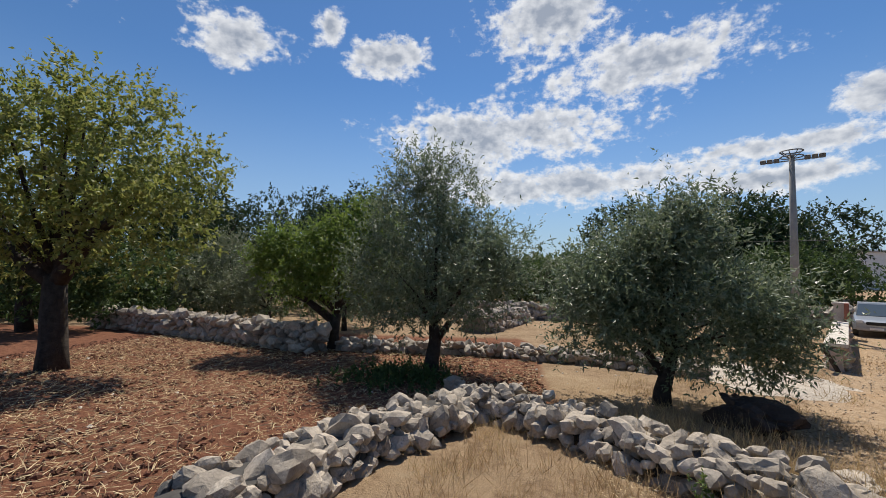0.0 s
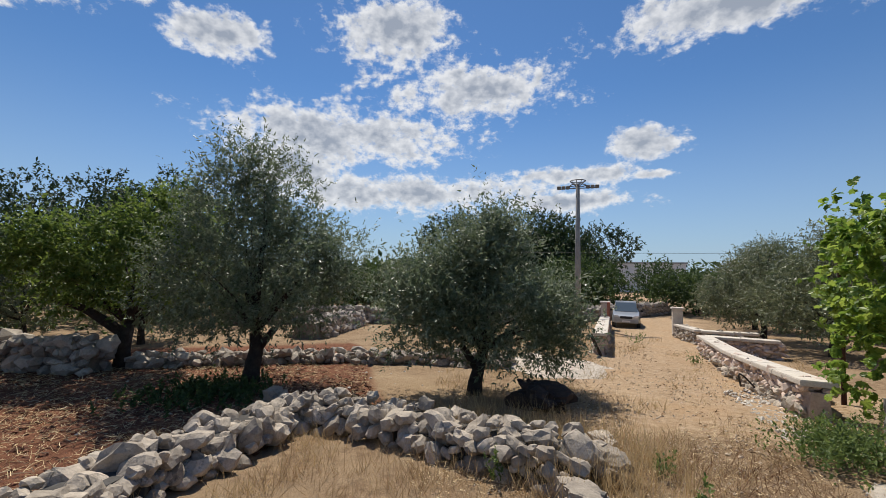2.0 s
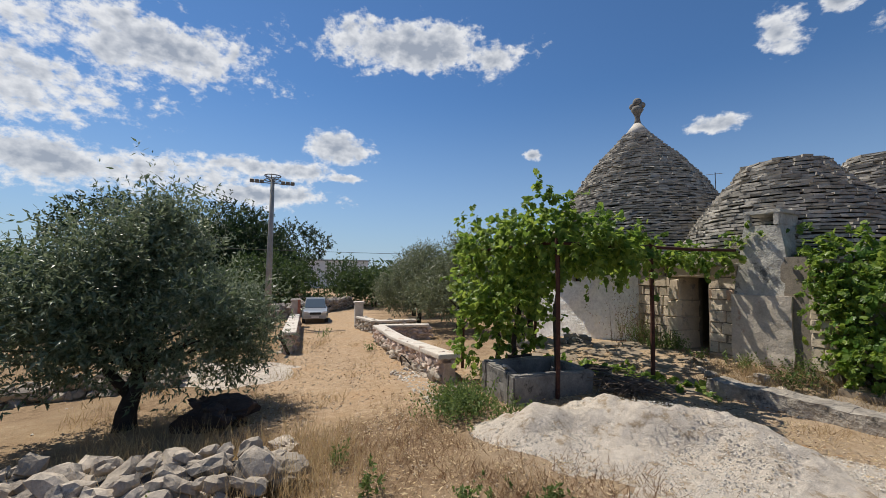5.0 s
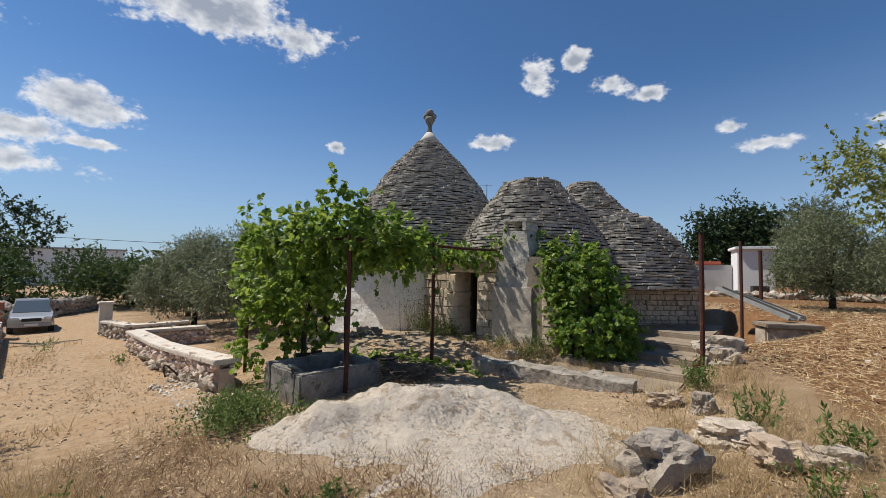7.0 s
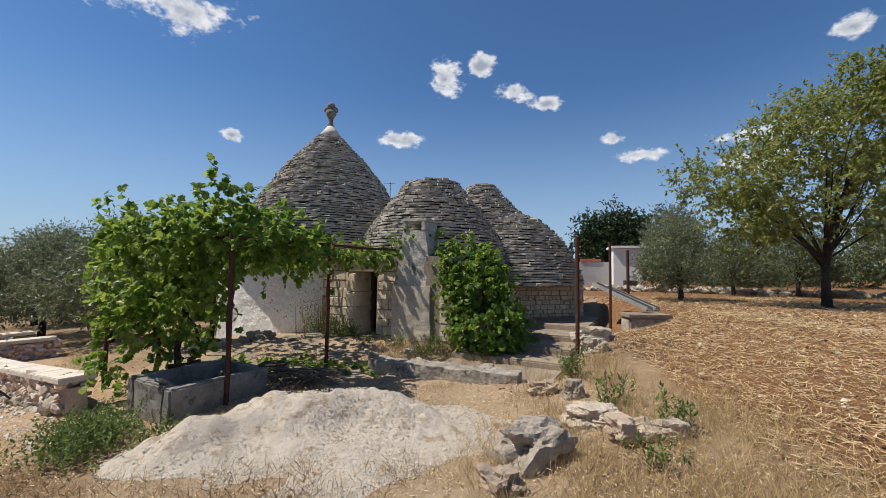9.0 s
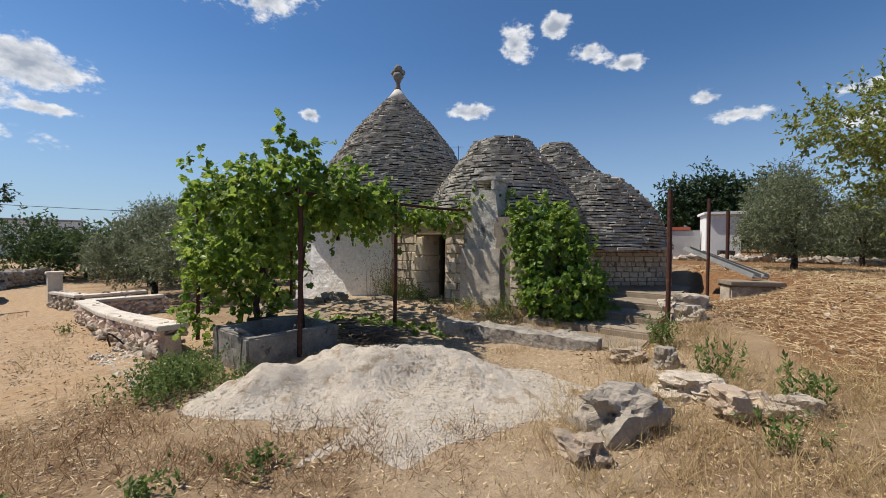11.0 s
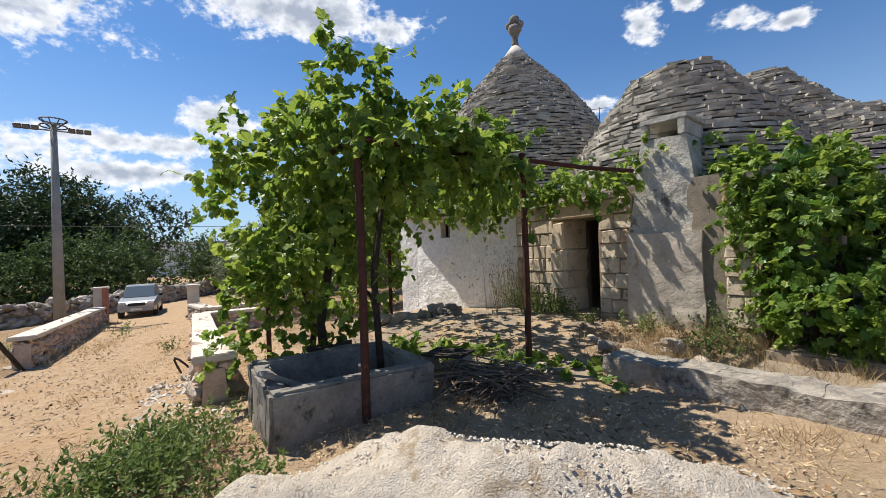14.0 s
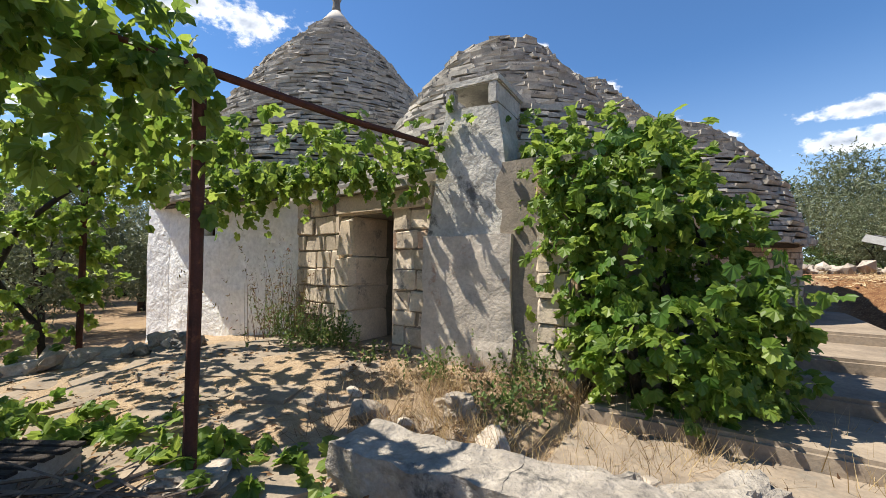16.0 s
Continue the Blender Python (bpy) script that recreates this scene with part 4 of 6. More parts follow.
def capped_wall(name, pts, height, label, stone=0.16):
    e = dry_wall(name, pts, height, 0.42, stone, label, 260, M_PINK, core=M_PINK)
    for (x0, y0), (x1, y1) in zip(pts, pts[1:]):
        L = math.hypot(x1 - x0, y1 - y0)
        k = max(1, round(L / 1.3))
        for i in range(k):
            a, b = i / k, (i + 1) / k
            p, q = Vector((x0 + (x1 - x0) * a, y0 + (y1 - y0) * a, 0)), Vector((x0 + (x1 - x0) * b, y0 + (y1 - y0) * b, 0))
            p.z, q.z = gz(p.x, p.y) + height + 0.03, gz(q.x, q.y) + height + 0.03
            bm = bmesh.new()
            d = q - p
            m = Matrix.Translation((p + q) / 2) @ d.to_track_quat("X", "Z").to_matrix().to_4x4()
            box(bm, m, (d.length - 0.012, 0.46, 0.09), 0.012, 0.004)
            part("cap_stone", bm, M_CAP, e, "pale flat cap stone")
    return e


capped_wall("drive_wall", [(-4.3, 6.75), (-11.2, 11.95), (-9.6, 13.2)], 0.50, "pink limestone wall with a pale flat cap beside the drive")
capped_wall("drive_wall", [(-12.6, 13.3), (-15.0, 14.6)], 0.5, "short pink limestone wall with a pale cap near the gate")
capped_wall("drive_wall", [(-12.6, 13.3), (-11.4, 14.6)], 0.5, "return of the pink capped wall near the gate")
capped_wall("gate_wall", [(-11.4, 8.0), (-18.2, 13.1)], 0.62, "narrow pale capped wall leading to the gate pillar")


def pillar(x, y, h, label, red=False):
    e = thing("gate_pillar", (x, y, gz(x, y)), label, "pillar")
    g = gz(x, y)
    bm = bmesh.new()
    box(bm, Matrix.Translation((x, y, g + h / 2 - 0.1)) @ Matrix.Rotation(-0.65, 4, "Z"), (0.42, 0.42, h + 0.2), 0.02, 0.01)
    part("shaft", bm, M_CAP, e)
    bm = bmesh.new()
    box(bm, Matrix.Translation((x, y, g + h + 0.05)) @ Matrix.Rotation(-0.65, 4, "Z"), (0.52, 0.52, 0.1), 0.02)
    part("cap", bm, M_CAP, e)
    if red:
        bm = bmesh.new()
        box(bm, Matrix.Translation((x + 0.32, y - 0.02, g + h / 2)) @ Matrix.Rotation(-0.65, 4, "Z"), (0.5, 0.14, h + 0.15), 0.01)
        part("gate_leaf", bm, M_REDBRICK, e, "rust-red gate leaf")
    return e


pillar(-18.6, 13.4, 1.35, "pale stone gate pillar with a rust-red gate leaf", True)
pillar(-15.4, 14.9, 1.2, "pale stone gate pillar at the end of the wall")

# ---- trough ----
tr = thing("water_trough", (-2.4, 6.3, 0), "open weathered concrete water trough, dry inside", "trough")
td, tn = Vector((0.58, 0.81, 0)).normalized(), Vector((-0.81, 0.58, 0)).normalized()
t0 = Vector((-2.42, 5.68, 0))
TL, TW, TH, TT = 1.5, 1.15, 0.36, 0.17


def trough_wall(u0, u1, v0, v1, h):
    c = t0 + td * (u0 + u1) / 2 + tn * (v0 + v1) / 2
    bm = bmesh.new()
    box(bm, Matrix.Identity(4), (u1 - u0, v1 - v0, h + 0.45), 0.025)
    bmesh.ops.transform(bm, verts=bm.verts[:], matrix=Matrix.Translation((c.x, c.y, (h - 0.45) / 2)) @ Matrix.Rotation(math.atan2(td.y, td.x), 4, "Z"))
    bmesh.ops.subdivide_edges(bm, edges=[e for e in bm.edges if e.calc_length() > 0.12], cuts=7, use_grid_fill=True)
    for v in bm.verts:
        v.co += 0.018 * noise.noise_vector(v.co * 2.3) + 0.016 * noise.noise_vector(v.co * 8) + 0.008 * noise.noise_vector(v.co * 21)
    part("side", bm, M_TROUGH, tr)


trough_wall(0, TL, 0, TT, TH)
trough_wall(0, TL, TW - TT, TW, TH + 0.02)
trough_wall(0, TT, TT + 0.002, TW - TT - 0.002, TH + 0.01)
trough_wall(TL - TT, TL, TT + 0.002, TW - TT - 0.002, TH)
bm = bmesh.new()
tube(bm, [t0 + td * 0.8 + tn * 0.15 + Vector((0, 0, 0.42)), t0 + td * 0.85 + tn * 0.5 + Vector((0, 0, -0.05))], [0.02, 0.02], 6)
part("pipe", bm, M_STEEL, tr, "grey pipe leaning in the trough")

# trough floor in the dark brown rock colour, darker than the sides
bm = bmesh.new()
c = t0 + td * TL / 2 + tn * TW / 2
box(bm, Matrix.Translation((c.x, c.y, -0.1)) @ Matrix.Rotation(math.atan2(td.y, td.x), 4, "Z"), (TL - 2 * TT - 0.01, TW - 2 * TT - 0.01, 0.06))
part("floor", bm, M_DARKROCK, tr, "dark floor of the trough")
bm = bmesh.new()
box(bm, Matrix.Translation(t0 + td * 0.2 + tn * 0.42 + Vector((0, 0, 0.33))) @ Matrix.Rotation(1.5, 4, "Z") @ Matrix.Rotation(0.5, 4, "Y"), (0.55, 0.09, 0.05), 0.008)
tagged(part("plank", bm, M_CONC), "grey plank leaning in the water trough", "plank")
cr_ = thing("wooden_crate", (-1.75, 7.75, gz(-1.75, 7.75)), "weathered wooden slatted crate by the trough", "crate")
for k in range(5):
    bm = bmesh.new()
    box(bm, Matrix.Translation((-1.75 + 0.01 * k, 7.6 + 0.085 * k, gz(-1.75, 7.75) + 0.24)), (0.5, 0.06, 0.02), 0.003)
    part("slat", bm, M_BARK, cr_)
for s in (-0.22, 0.22):
    bm = bmesh.new()
    box(bm, Matrix.Translation((-1.75 + s, 7.77, gz(-1.75, 7.75) + 0.11)), (0.05, 0.44, 0.24), 0.004)
    part("side", bm, M_CONC, cr_)

# ---- pergola ----
per = thing("pergola", (-2.5, 8.3, 0), "rusty steel pergola with grapevine over it", "pergola")
P1, P2, P5, P6 = (-1.95, 6.3), (-0.82, 7.93), (-4.1, 10.7), (-4.9, 8.2)
for x, y in (P1, P2, P5, P6):
    bm = bmesh.new()
    tube(bm, [(x, y, gz(x, y) - 0.2), (x + 0.01, y, 1.2), (x, y, 2.5)], [0.038, 0.036, 0.038], 10)
    part("post", bm, M_RUST, per)
for a, b, z in ((P1, P2, 2.43), (P2, (0.42, 9.45), 2.43), (P1, P6, 2.44), (P6, P5, 2.43), (P2, P5, 2.45), ((-4.1, 10.7), (-1.4, 11.35), 2.42)):
    bm = bmesh.new()
    tube(bm, [(a[0], a[1], z), ((a[0] + b[0]) / 2, (a[1] + b[1]) / 2, z - 0.02), (b[0], b[1], z)], [0.028] * 3, 8)
    part("rail", bm, M_RUST, per)


def post(x, y, z0, z1, r, label):
    bm = bmesh.new()
    tube(bm, [(x, y, z0), (x + 0.005, y, (z0 + z1) / 2), (x, y, z1)], [r, r * 0.97, r], 10)
    o = part("steel_post", bm, M_RUST, None)
    return tagged(o, label, "post")


post(3.98, 7.6, 0.1, 2.66, 0.04, "rusty steel post standing beside the steps")
post(7.45, 11.85, 0.6, 2.64, 0.045, "rusty steel post at the upper field")
post(5.28, 8.8, 0.3, 2.64, 0.03, "thin rusty steel post near the metal channel")

# ---- gravel heap ----


def heap_z(x, y):
    """Spread heap: a long ridge and a thin apron towards the path."""
    ridge = 0.40 * np.exp(-(np.abs((x + 0.6) / 1.0)) ** 2.6 - (np.abs((y - 5.45 - 0.1 * np.sin(x * 3)) / 0.45)) ** 1.7) + 0.30 * np.exp(-((x + 1.7) / 0.7) ** 2 - ((y - 4.75) / 0.5) ** 2) + 0.20 * np.exp(-((x - 0.5) / 0.7) ** 2 - ((y - 5.3) / 0.6) ** 2)
    dent = -0.1 * np.exp(-((x + 1.15) / 0.3) ** 2 - ((y - 4.7) / 0.2) ** 2) - 0.12 * np.exp(-((x + 0.1) / 0.35) ** 2 - ((y - 4.9) / 0.2) ** 2)
    apron = 0.05 * np.clip(1.45 - np.hypot((x - 0.35) / 1.2, (y - 4.6) / 1.0), -1, 0.8) + 0.022 * np.sin(x * 4.1 + 2 * np.sin(y * 2.3)) * np.sin(y * 3.7 + 1.2 * np.sin(x * 3.3))
    return ridge + dent + apron - 0.045


hx, hy = np.meshgrid(np.arange(-3.6, 2.7, 0.05), np.arange(3.0, 6.7, 0.05), indexing="ij")
hz = heap_z(hx, hy)
hn = fbm(hx, hy, 2.6, 4.4) * 0.06 + fbm(hx, hy, 9, 2.2) * 0.035
hz = ground_z(hx, hy) + np.where(hz > 0, hz + hn * np.clip(hz * 12, 0, 1.6), hz) + 0.02
hi = np.arange(hx.size).reshape(hx.shape)
hf = np.stack([hi[:-1, :-1], hi[1:, :-1], hi[1:, 1:], hi[:-1, 1:]], -1).reshape(-1, 4)
hv = np.stack([hx, hy, hz], -1).reshape(-1, 3)
keep = (heap_z(hv[:, 0], hv[:, 1]) > -0.035)
hf = hf[keep[hf].all(1)]
tagged(raw("gravel_heap", hv, hf, M_GRAVEL, smooth=True), "heap of white limestone gravel spread before the terrace", "gravel", kind="stuff")
# patch of spilt gravel beside the drive
px, py = np.meshgrid(np.arange(-12.5, -7.8, 0.12), np.arange(3.6, 7.4, 0.12), indexing="ij")
pz = 0.22 - 0.2 * np.hypot((px + 10.1) / 1.5, (py - 5.5) / 1.2) + fbm(px, py, 1.1, 8) * 0.09
pi_ = np.arange(px.size).reshape(px.shape)
pf = np.stack([pi_[:-1, :-1], pi_[1:, :-1], pi_[1:, 1:], pi_[:-1, 1:]], -1).reshape(-1, 4)
tagged(raw("gravel_patch", np.stack([px, py, ground_z(px, py) + np.clip(pz, -0.15, 0.12)], -1).reshape(-1, 3), pf, M_GRAVEL, smooth=True), "thin patch of white gravel beside the drive", "gravel", kind="stuff")

TET_V, TET_F = [tuple(v.co) for v in ROCKS[0].vertices], [tuple(p.vertices) for p in ROCKS[0].polygons]
PEB_V = np.array([(0.5, 0, 0), (-0.5, 0.1, 0), (0, 0.45, 0.05), (0.05, -0.45, 0), (0, 0, 0.35), (0, 0, -0.3)])
PEB_F = [(0, 2, 4), (2, 1, 4), (1, 3, 4), (3, 0, 4), (2, 0, 5), (1, 2, 5), (3, 1, 5), (0, 3, 5)]


def scatter(name, x, y, size, m, label, cat, lift=0.0, extra=None):
    n = len(x)
    z = ground_z(x, y) + lift + (extra if extra is not None else 0)
    ax = rng.normal(0, 1, (n, 3)) * [1, 1, 0.3]
    up = rng.normal(0, 0.4, (n, 3)) + [0, 0, 1]
    v, f = many(PEB_V, PEB_F, basis(np.stack([x, y, z], -1), ax, up, size))
    return tagged(raw(name, v, f, m), label, cat, kind="stuff")


def pick(n, x0, x1, y0, y1, test=None):
    x, y = rng.uniform(x0, x1, n), rng.uniform(y0, y1, n)
    if test is None:
        return x, y
    k = test(x, y)
    return x[k], y[k]


x, y = pick(12000, -3.4, 2.6, 3.1, 6.4, lambda x, y: heap_z(x, y) > -0.02)
scatter("loose_gravel", x, y, rng.uniform(0.01, 0.032, len(x)), M_PEB, "loose white gravel on the heap", "gravel", 0.02, np.clip(heap_z(x, y), 0, 1))


def is_red(x, y):
    return ((-(x + 3.6) * 0.62 - (y + 1.6) * 0.78) > 0.5) & (x > -14.5) & ((y < -0.8) | (x < -7))


def is_field(x, y):
    return ((x - 3.0 - 0.2 * y) > 0.3) & ((y < 10) | (x > 7))


x, y = pick(5000, -4, 3.5, 1.0, 7.8)
scatter("pebbles", x, y, rng.uniform(0.012, 0.04, len(x)) , M_PEBTAN, "small tan pebbles on dry earth", "pebbles")
x, y = pick(5000, -14, -3, 1.8, 12, lambda x, y: np.abs((x + 2.2) * 0.61 + (y - 2.6) * 0.79 - 1.0) < 2.6)
scatter("drive_stones", x, y, rng.uniform(0.015, 0.06, len(x)), M_PEBTAN, "small stones on the drive", "pebbles")
x, y = pick(1200, -6.5, -3.0, 5.2, 8.8, lambda x, y: np.abs((x + 4.3) * 0.6 + (y - 6.3) * 0.8) < 0.45)
scatter("spilt_stones", x, y, rng.uniform(0.03, 0.12, len(x)), M_PEB, "pale broken stones at the foot of the drive wall", "stones")
x, y = pick(15000, -14.5, -2, -14, 0.5, is_red)
scatter("earth_clods", x, y, rng.uniform(0.03, 0.12, len(x)), M_CLOD, "clods of red ploughed earth", "soil")
x, y = pick(7000, 3.5, 16, -4, 14, is_field)
scatter("field_clods", x, y, rng.uniform(0.02, 0.09, len(x)), M_CLOD, "clods of red earth in the upper field", "soil")
x, y = pick(900, -14, 14, -14, 13, lambda x, y: is_red(x, y) | is_field(x, y))
scatter("field_stones", x, y, rng.uniform(0.03, 0.11, len(x)), M_PEB, "pale stones lying on the ploughed earth", "stones")

# ---- straw, grass and weeds ----
BLADE = ([(0, 0.5, 0), (0, -0.5, 0), (0.55, 0.32, 0.06), (0.55, -0.32, 0.06), (1, 0, 0)], [(0, 1, 3, 2), (2, 3, 4)])


def blades(x, y, height, width, lean, z=None):
    """Thin blades: x along the blade."""
    n = len(x)
    z = ground_z(x, y) - 0.01 if z is None else z
    d = rng.normal(0, lean, (n, 3))
    d[:, 2] = 1
    d /= np.linalg.norm(d, axis=1, keepdims=True)
    m = basis(np.stack([x, y, z], -1), d, rng.normal(0, 1, (n, 3)), height)
    m[:, :3, 1] *= (width / height)[:, None]
    return many(BLADE[0], BLADE[1], m)


def grass(name, x, y, height, width, lean, m, label):
    v, f = blades(x, y, height, width, lean)
    return tagged(raw(name, v, f, m), label, "grass", kind="stuff")


def straw(name, x, y, lo, hi, label):
    n = len(x)
    d = rng.normal(0, 1, (n, 3)) * [1, 1, 0.22]
    h = rng.uniform(lo, hi, n)
    m = basis(np.stack([x, y, ground_z(x, y) + rng.uniform(0.0, 0.05, n)], -1), d, rng.normal(0, 0.6, (n, 3)) + [0, 0, 1], h)
    m[:, :3, 1] *= (rng.uniform(0.006, 0.012, n) / h)[:, None]
    v, f = many(BLADE[0], BLADE[1], m)
    return tagged(raw(name, v, f, L_STRAW), label, "straw", kind="stuff")


x, y = pick(32000, -13.5, -2, -13, 0.5, is_red)
straw("straw", x, y, 0.06, 0.22, "pale cut straw strewn over red earth")
x, y = pick(46000, 3.5, 15, -5, 14, is_field)
xn, yn = pick(26000, 3.2, 8.5, -2, 9, is_field)
x, y = np.concatenate([x, xn]), np.concatenate([y, yn])
straw("straw", x, y, 0.05, 0.2, "pale cut straw strewn over the upper field")
x, y = pick(16000, -4.5, 4.0, 0.5, 7.0)
straw("dry_litter", x, y, 0.02, 0.075, "dry grass litter on the path")


def litter(name, x, y, label):
    n = len(x)
    h = rng.uniform(0.03, 0.10, n)
    d = rng.normal(0, 1, (n, 3)) * [1, 1, 0.15]
    m = basis(np.stack([x, y, ground_z(x, y) + rng.uniform(0.02, 0.05, n)], -1), d, rng.normal(0, 0.4, (n, 3)) + [0, 0, 1], h)
    v, f = many(LEAF_LONG[0], LEAF_LONG[1], m)
    return tagged(raw(name, v, f, L_LITTER), label, "litter", kind="stuff")


L_LITTER = leafmat("dead leaf", (0.10, 0.055, 0.03), (0.34, 0.22, 0.12), 0.8, 0.1, 0.1)
x, y = pick(5200, -4.2, 2.6, 5.9, 10.6, lambda x, y: np.sin(x * 2.7 + 1.3 * np.sin(y * 2.1)) + np.sin(y * 3.3 + x) + rng.normal(0, 0.7, len(x)) > 0.1)
litter("leaf_litter", x, y, "dead brown leaves and twigs littering the terrace")
x, y = pick(2200, 2.2, 5.6, 6.6, 11.0)
litter("leaf_litter", x, y, "dead brown leaves and twigs on the steps")
x, y = pick(7000, -14, -2.5, 1.8, 11.5, lambda x, y: (np.abs((x + 2.2) * 0.61 + (y - 2.6) * 0.79 - 1.0) < 2.8) & (np.sin(x * 1.7 + y * 2.9) + rng.normal(0, 0.8, len(x)) > 0.5))
litter("drive_litter", x, y, "dry brown plant litter scattered on the drive")


def clumps(n, x0, x1, y0, y1, per, spread, test=None):
    cx, cy = pick(n, x0, x1, y0, y1, test)
    r = np.repeat(np.arange(len(cx)), per)
    return cx[r] + rng.normal(0, spread, len(r)), cy[r] + rng.normal(0, spread, len(r))


def strip(x, y):
    o = (x + 2.2) * 0.61 + (y - 2.6) * 0.79
    keep = ~(((np.hypot((x - 0.3) / 2.1, (y - 5.0) / 1.7)) < 1.05) | (np.hypot(x - 0.5, y) < 0.9) | (is_red(x, y)) | is_field(x, y) | (np.hypot(x - 0.2, y - 2.5) < 0.7))
    return keep & ((np.abs(o - 1.0) > 1.6) | (x > -4.5) & (np.sin(x * 3.1 + y * 5.3) > 0.0)) & (y < 7.2)


x, y = clumps(620, -6.5, 3.2, 0.9, 7.0, 30, 0.12, strip)
grass("dry_grass", x, y, rng.uniform(0.05, 0.22, len(x)), rng.uniform(0.003, 0.006, len(x)), 0.7, leafmat("faded dry grass", (0.20, 0.13, 0.065), (0.50, 0.38, 0.21), 0.8, 0.3, 0.1), "tufts of dry yellow grass beside the path")
x, y = clumps(130, -6.2, -2.6, 0.4, 3.4, 36, 0.12, lambda x, y: np.abs((x + 4.8) * 0.6 - (y - 1.6) * 0.75) < 1.0)
grass("wild_oats", x, y, rng.uniform(0.2, 0.55, len(x)), rng.uniform(0.003, 0.007, len(x)), 0.35, L_DRY, "tall dry wild oats around the stone bank")
x, y = clumps(170, -7.0, -2.0, -3.4, 1.0, 34, 0.12, lambda x, y: np.abs((x + 4.3) * 0.48 + (y + 1.9) * 0.87) < 1.2)
grass("dry_grass", x, y, rng.uniform(0.08, 0.3, len(x)), rng.uniform(0.003, 0.006, len(x)), 0.5, L_DRY, "dry grass along the tumbled wall")
x, y = clumps(150, -6.0, -1.2, -1.9, 1.9, 34, 0.11, lambda x, y: (np.abs(y) < 0.25 + 0.42 * (x + 6.0)) & (np.hypot(x - 0.3, y) > 1.2))
grass("dry_grass", x, y, rng.uniform(0.08, 0.32, len(x)), rng.uniform(0.003, 0.006, len(x)), 0.5, leafmat("brown dry grass", (0.26, 0.17, 0.085), (0.52, 0.39, 0.21), 0.8, 0.2, 0.1), "brown dry grass between the stone banks")
x, y = clumps(210, 1.6, 5.2, 2.2, 8.4, 34, 0.12, lambda x, y: np.abs(x - 2.6 - 0.22 * (y - 3)) < 0.75)
grass("dry_grass", x, y, rng.uniform(0.12, 0.42, len(x)), rng.uniform(0.003, 0.007, len(x)), 0.45, L_DRY, "dry grass among the boulders")
x, y = clumps(330, 1.0, 4.6, 0.6, 5.2, 34, 0.13, lambda x, y: (heap_z(x, y) < 0) & (np.hypot(x - 0.4, y) > 1.2))
grass("dry_grass", x, y, rng.uniform(0.08, 0.34, len(x)), rng.uniform(0.003, 0.006, len(x)), 0.6, L_DRY, "dry grass at the edge of the upper field")
x, y = clumps(90, -3.6, 0.8, 3.0, 4.3, 40, 0.12, lambda x, y: heap_z(x, y) < 0.01)
grass("brown_weeds", x, y, rng.uniform(0.05, 0.22, len(x)), rng.uniform(0.003, 0.006, len(x)), 0.8, leafmat("brown weed", (0.14, 0.075, 0.04), (0.30, 0.19, 0.10), 0.8, 0.2, 0.1), "low brown withered weeds before the gravel")
x, y = clumps(75, 0.1, 2.4, 7.9, 9.5, 30, 0.09, lambda x, y: y > 8.35 - 0.45 * x)
grass("dry_grass", x, y, rng.uniform(0.1, 0.4, len(x)), rng.uniform(0.003, 0.006, len(x)), 0.6, L_DRY, "dry weeds at the foot of the chimney")
x, y = clumps(110, -0.3, 2.5, 7.9, 9.5, 26, 0.10, lambda x, y: y > 8.3 - 0.45 * x)
grass("withered_weeds", x, y, rng.uniform(0.08, 0.36, len(x)), rng.uniform(0.003, 0.007, len(x)), 0.9, leafmat("withered stalk", (0.13, 0.085, 0.05), (0.36, 0.26, 0.15), 0.8, 0.2, 0.1), "brown withered weeds before the chimney")
for x, y, r in ((0.05, 8.75, 0.2), (0.35, 8.6, 0.14), (0.95, 8.3, 0.22), (1.35, 8.2, 0.16), (0.6, 8.95, 0.12), (-0.15, 9.1, 0.1), (1.75, 8.05, 0.2)):
    me = ROCKS[int(r * 100) % 9].copy()
    ob = link("stone", me, None, None, "", Matrix.Translation((x, y, gz(x, y) + r * 0.2)) @ Euler((0.2, 0.3, x * 5)).to_matrix().to_4x4() @ Matrix.Diagonal((r * 1.5, r * 1.2, r, 1)))
    tagged(ob, "loose grey limestone among withered weeds", "rock")
x, y = clumps(420, -20, -5, 2, 13.5, 26, 0.14, lambda x, y: ((x + 2.2) * 0.61 + (y - 2.6) * 0.79 < -0.8) | (np.sin(x * 2.3 + 1.7 * y) > 0.85))
grass("dry_grass", x, y, rng.uniform(0.06, 0.25, len(x)), rng.uniform(0.006, 0.012, len(x)), 0.5, L_DRY, "dry grass at the edges of the drive")
x, y = clumps(170, -14, -3, 2.5, 11, 22, 0.13, lambda x, y: np.abs((x + 2.2) * 0.61 + (y - 2.6) * 0.79 - 1.1) < 0.45)
grass("dry_grass", x, y, rng.uniform(0.04, 0.18, len(x)), rng.uniform(0.005, 0.009, len(x)), 0.6, L_DRY, "dry grass on the crown of the drive")
x, y = clumps(120, -12, -4, 3.5, 11.0, 24, 0.13, lambda x, y: np.abs((x + 2.2) * 0.61 + (y - 2.6) * 0.79 - 2.5) < 0.4)
grass("dry_grass", x, y, rng.uniform(0.06, 0.25, len(x)), rng.uniform(0.005, 0.009, len(x)), 0.6, L_DRY, "dry grass at the foot of the drive wall")
x, y = clumps(260, 8, 26, 10, 24, 30, 0.2)
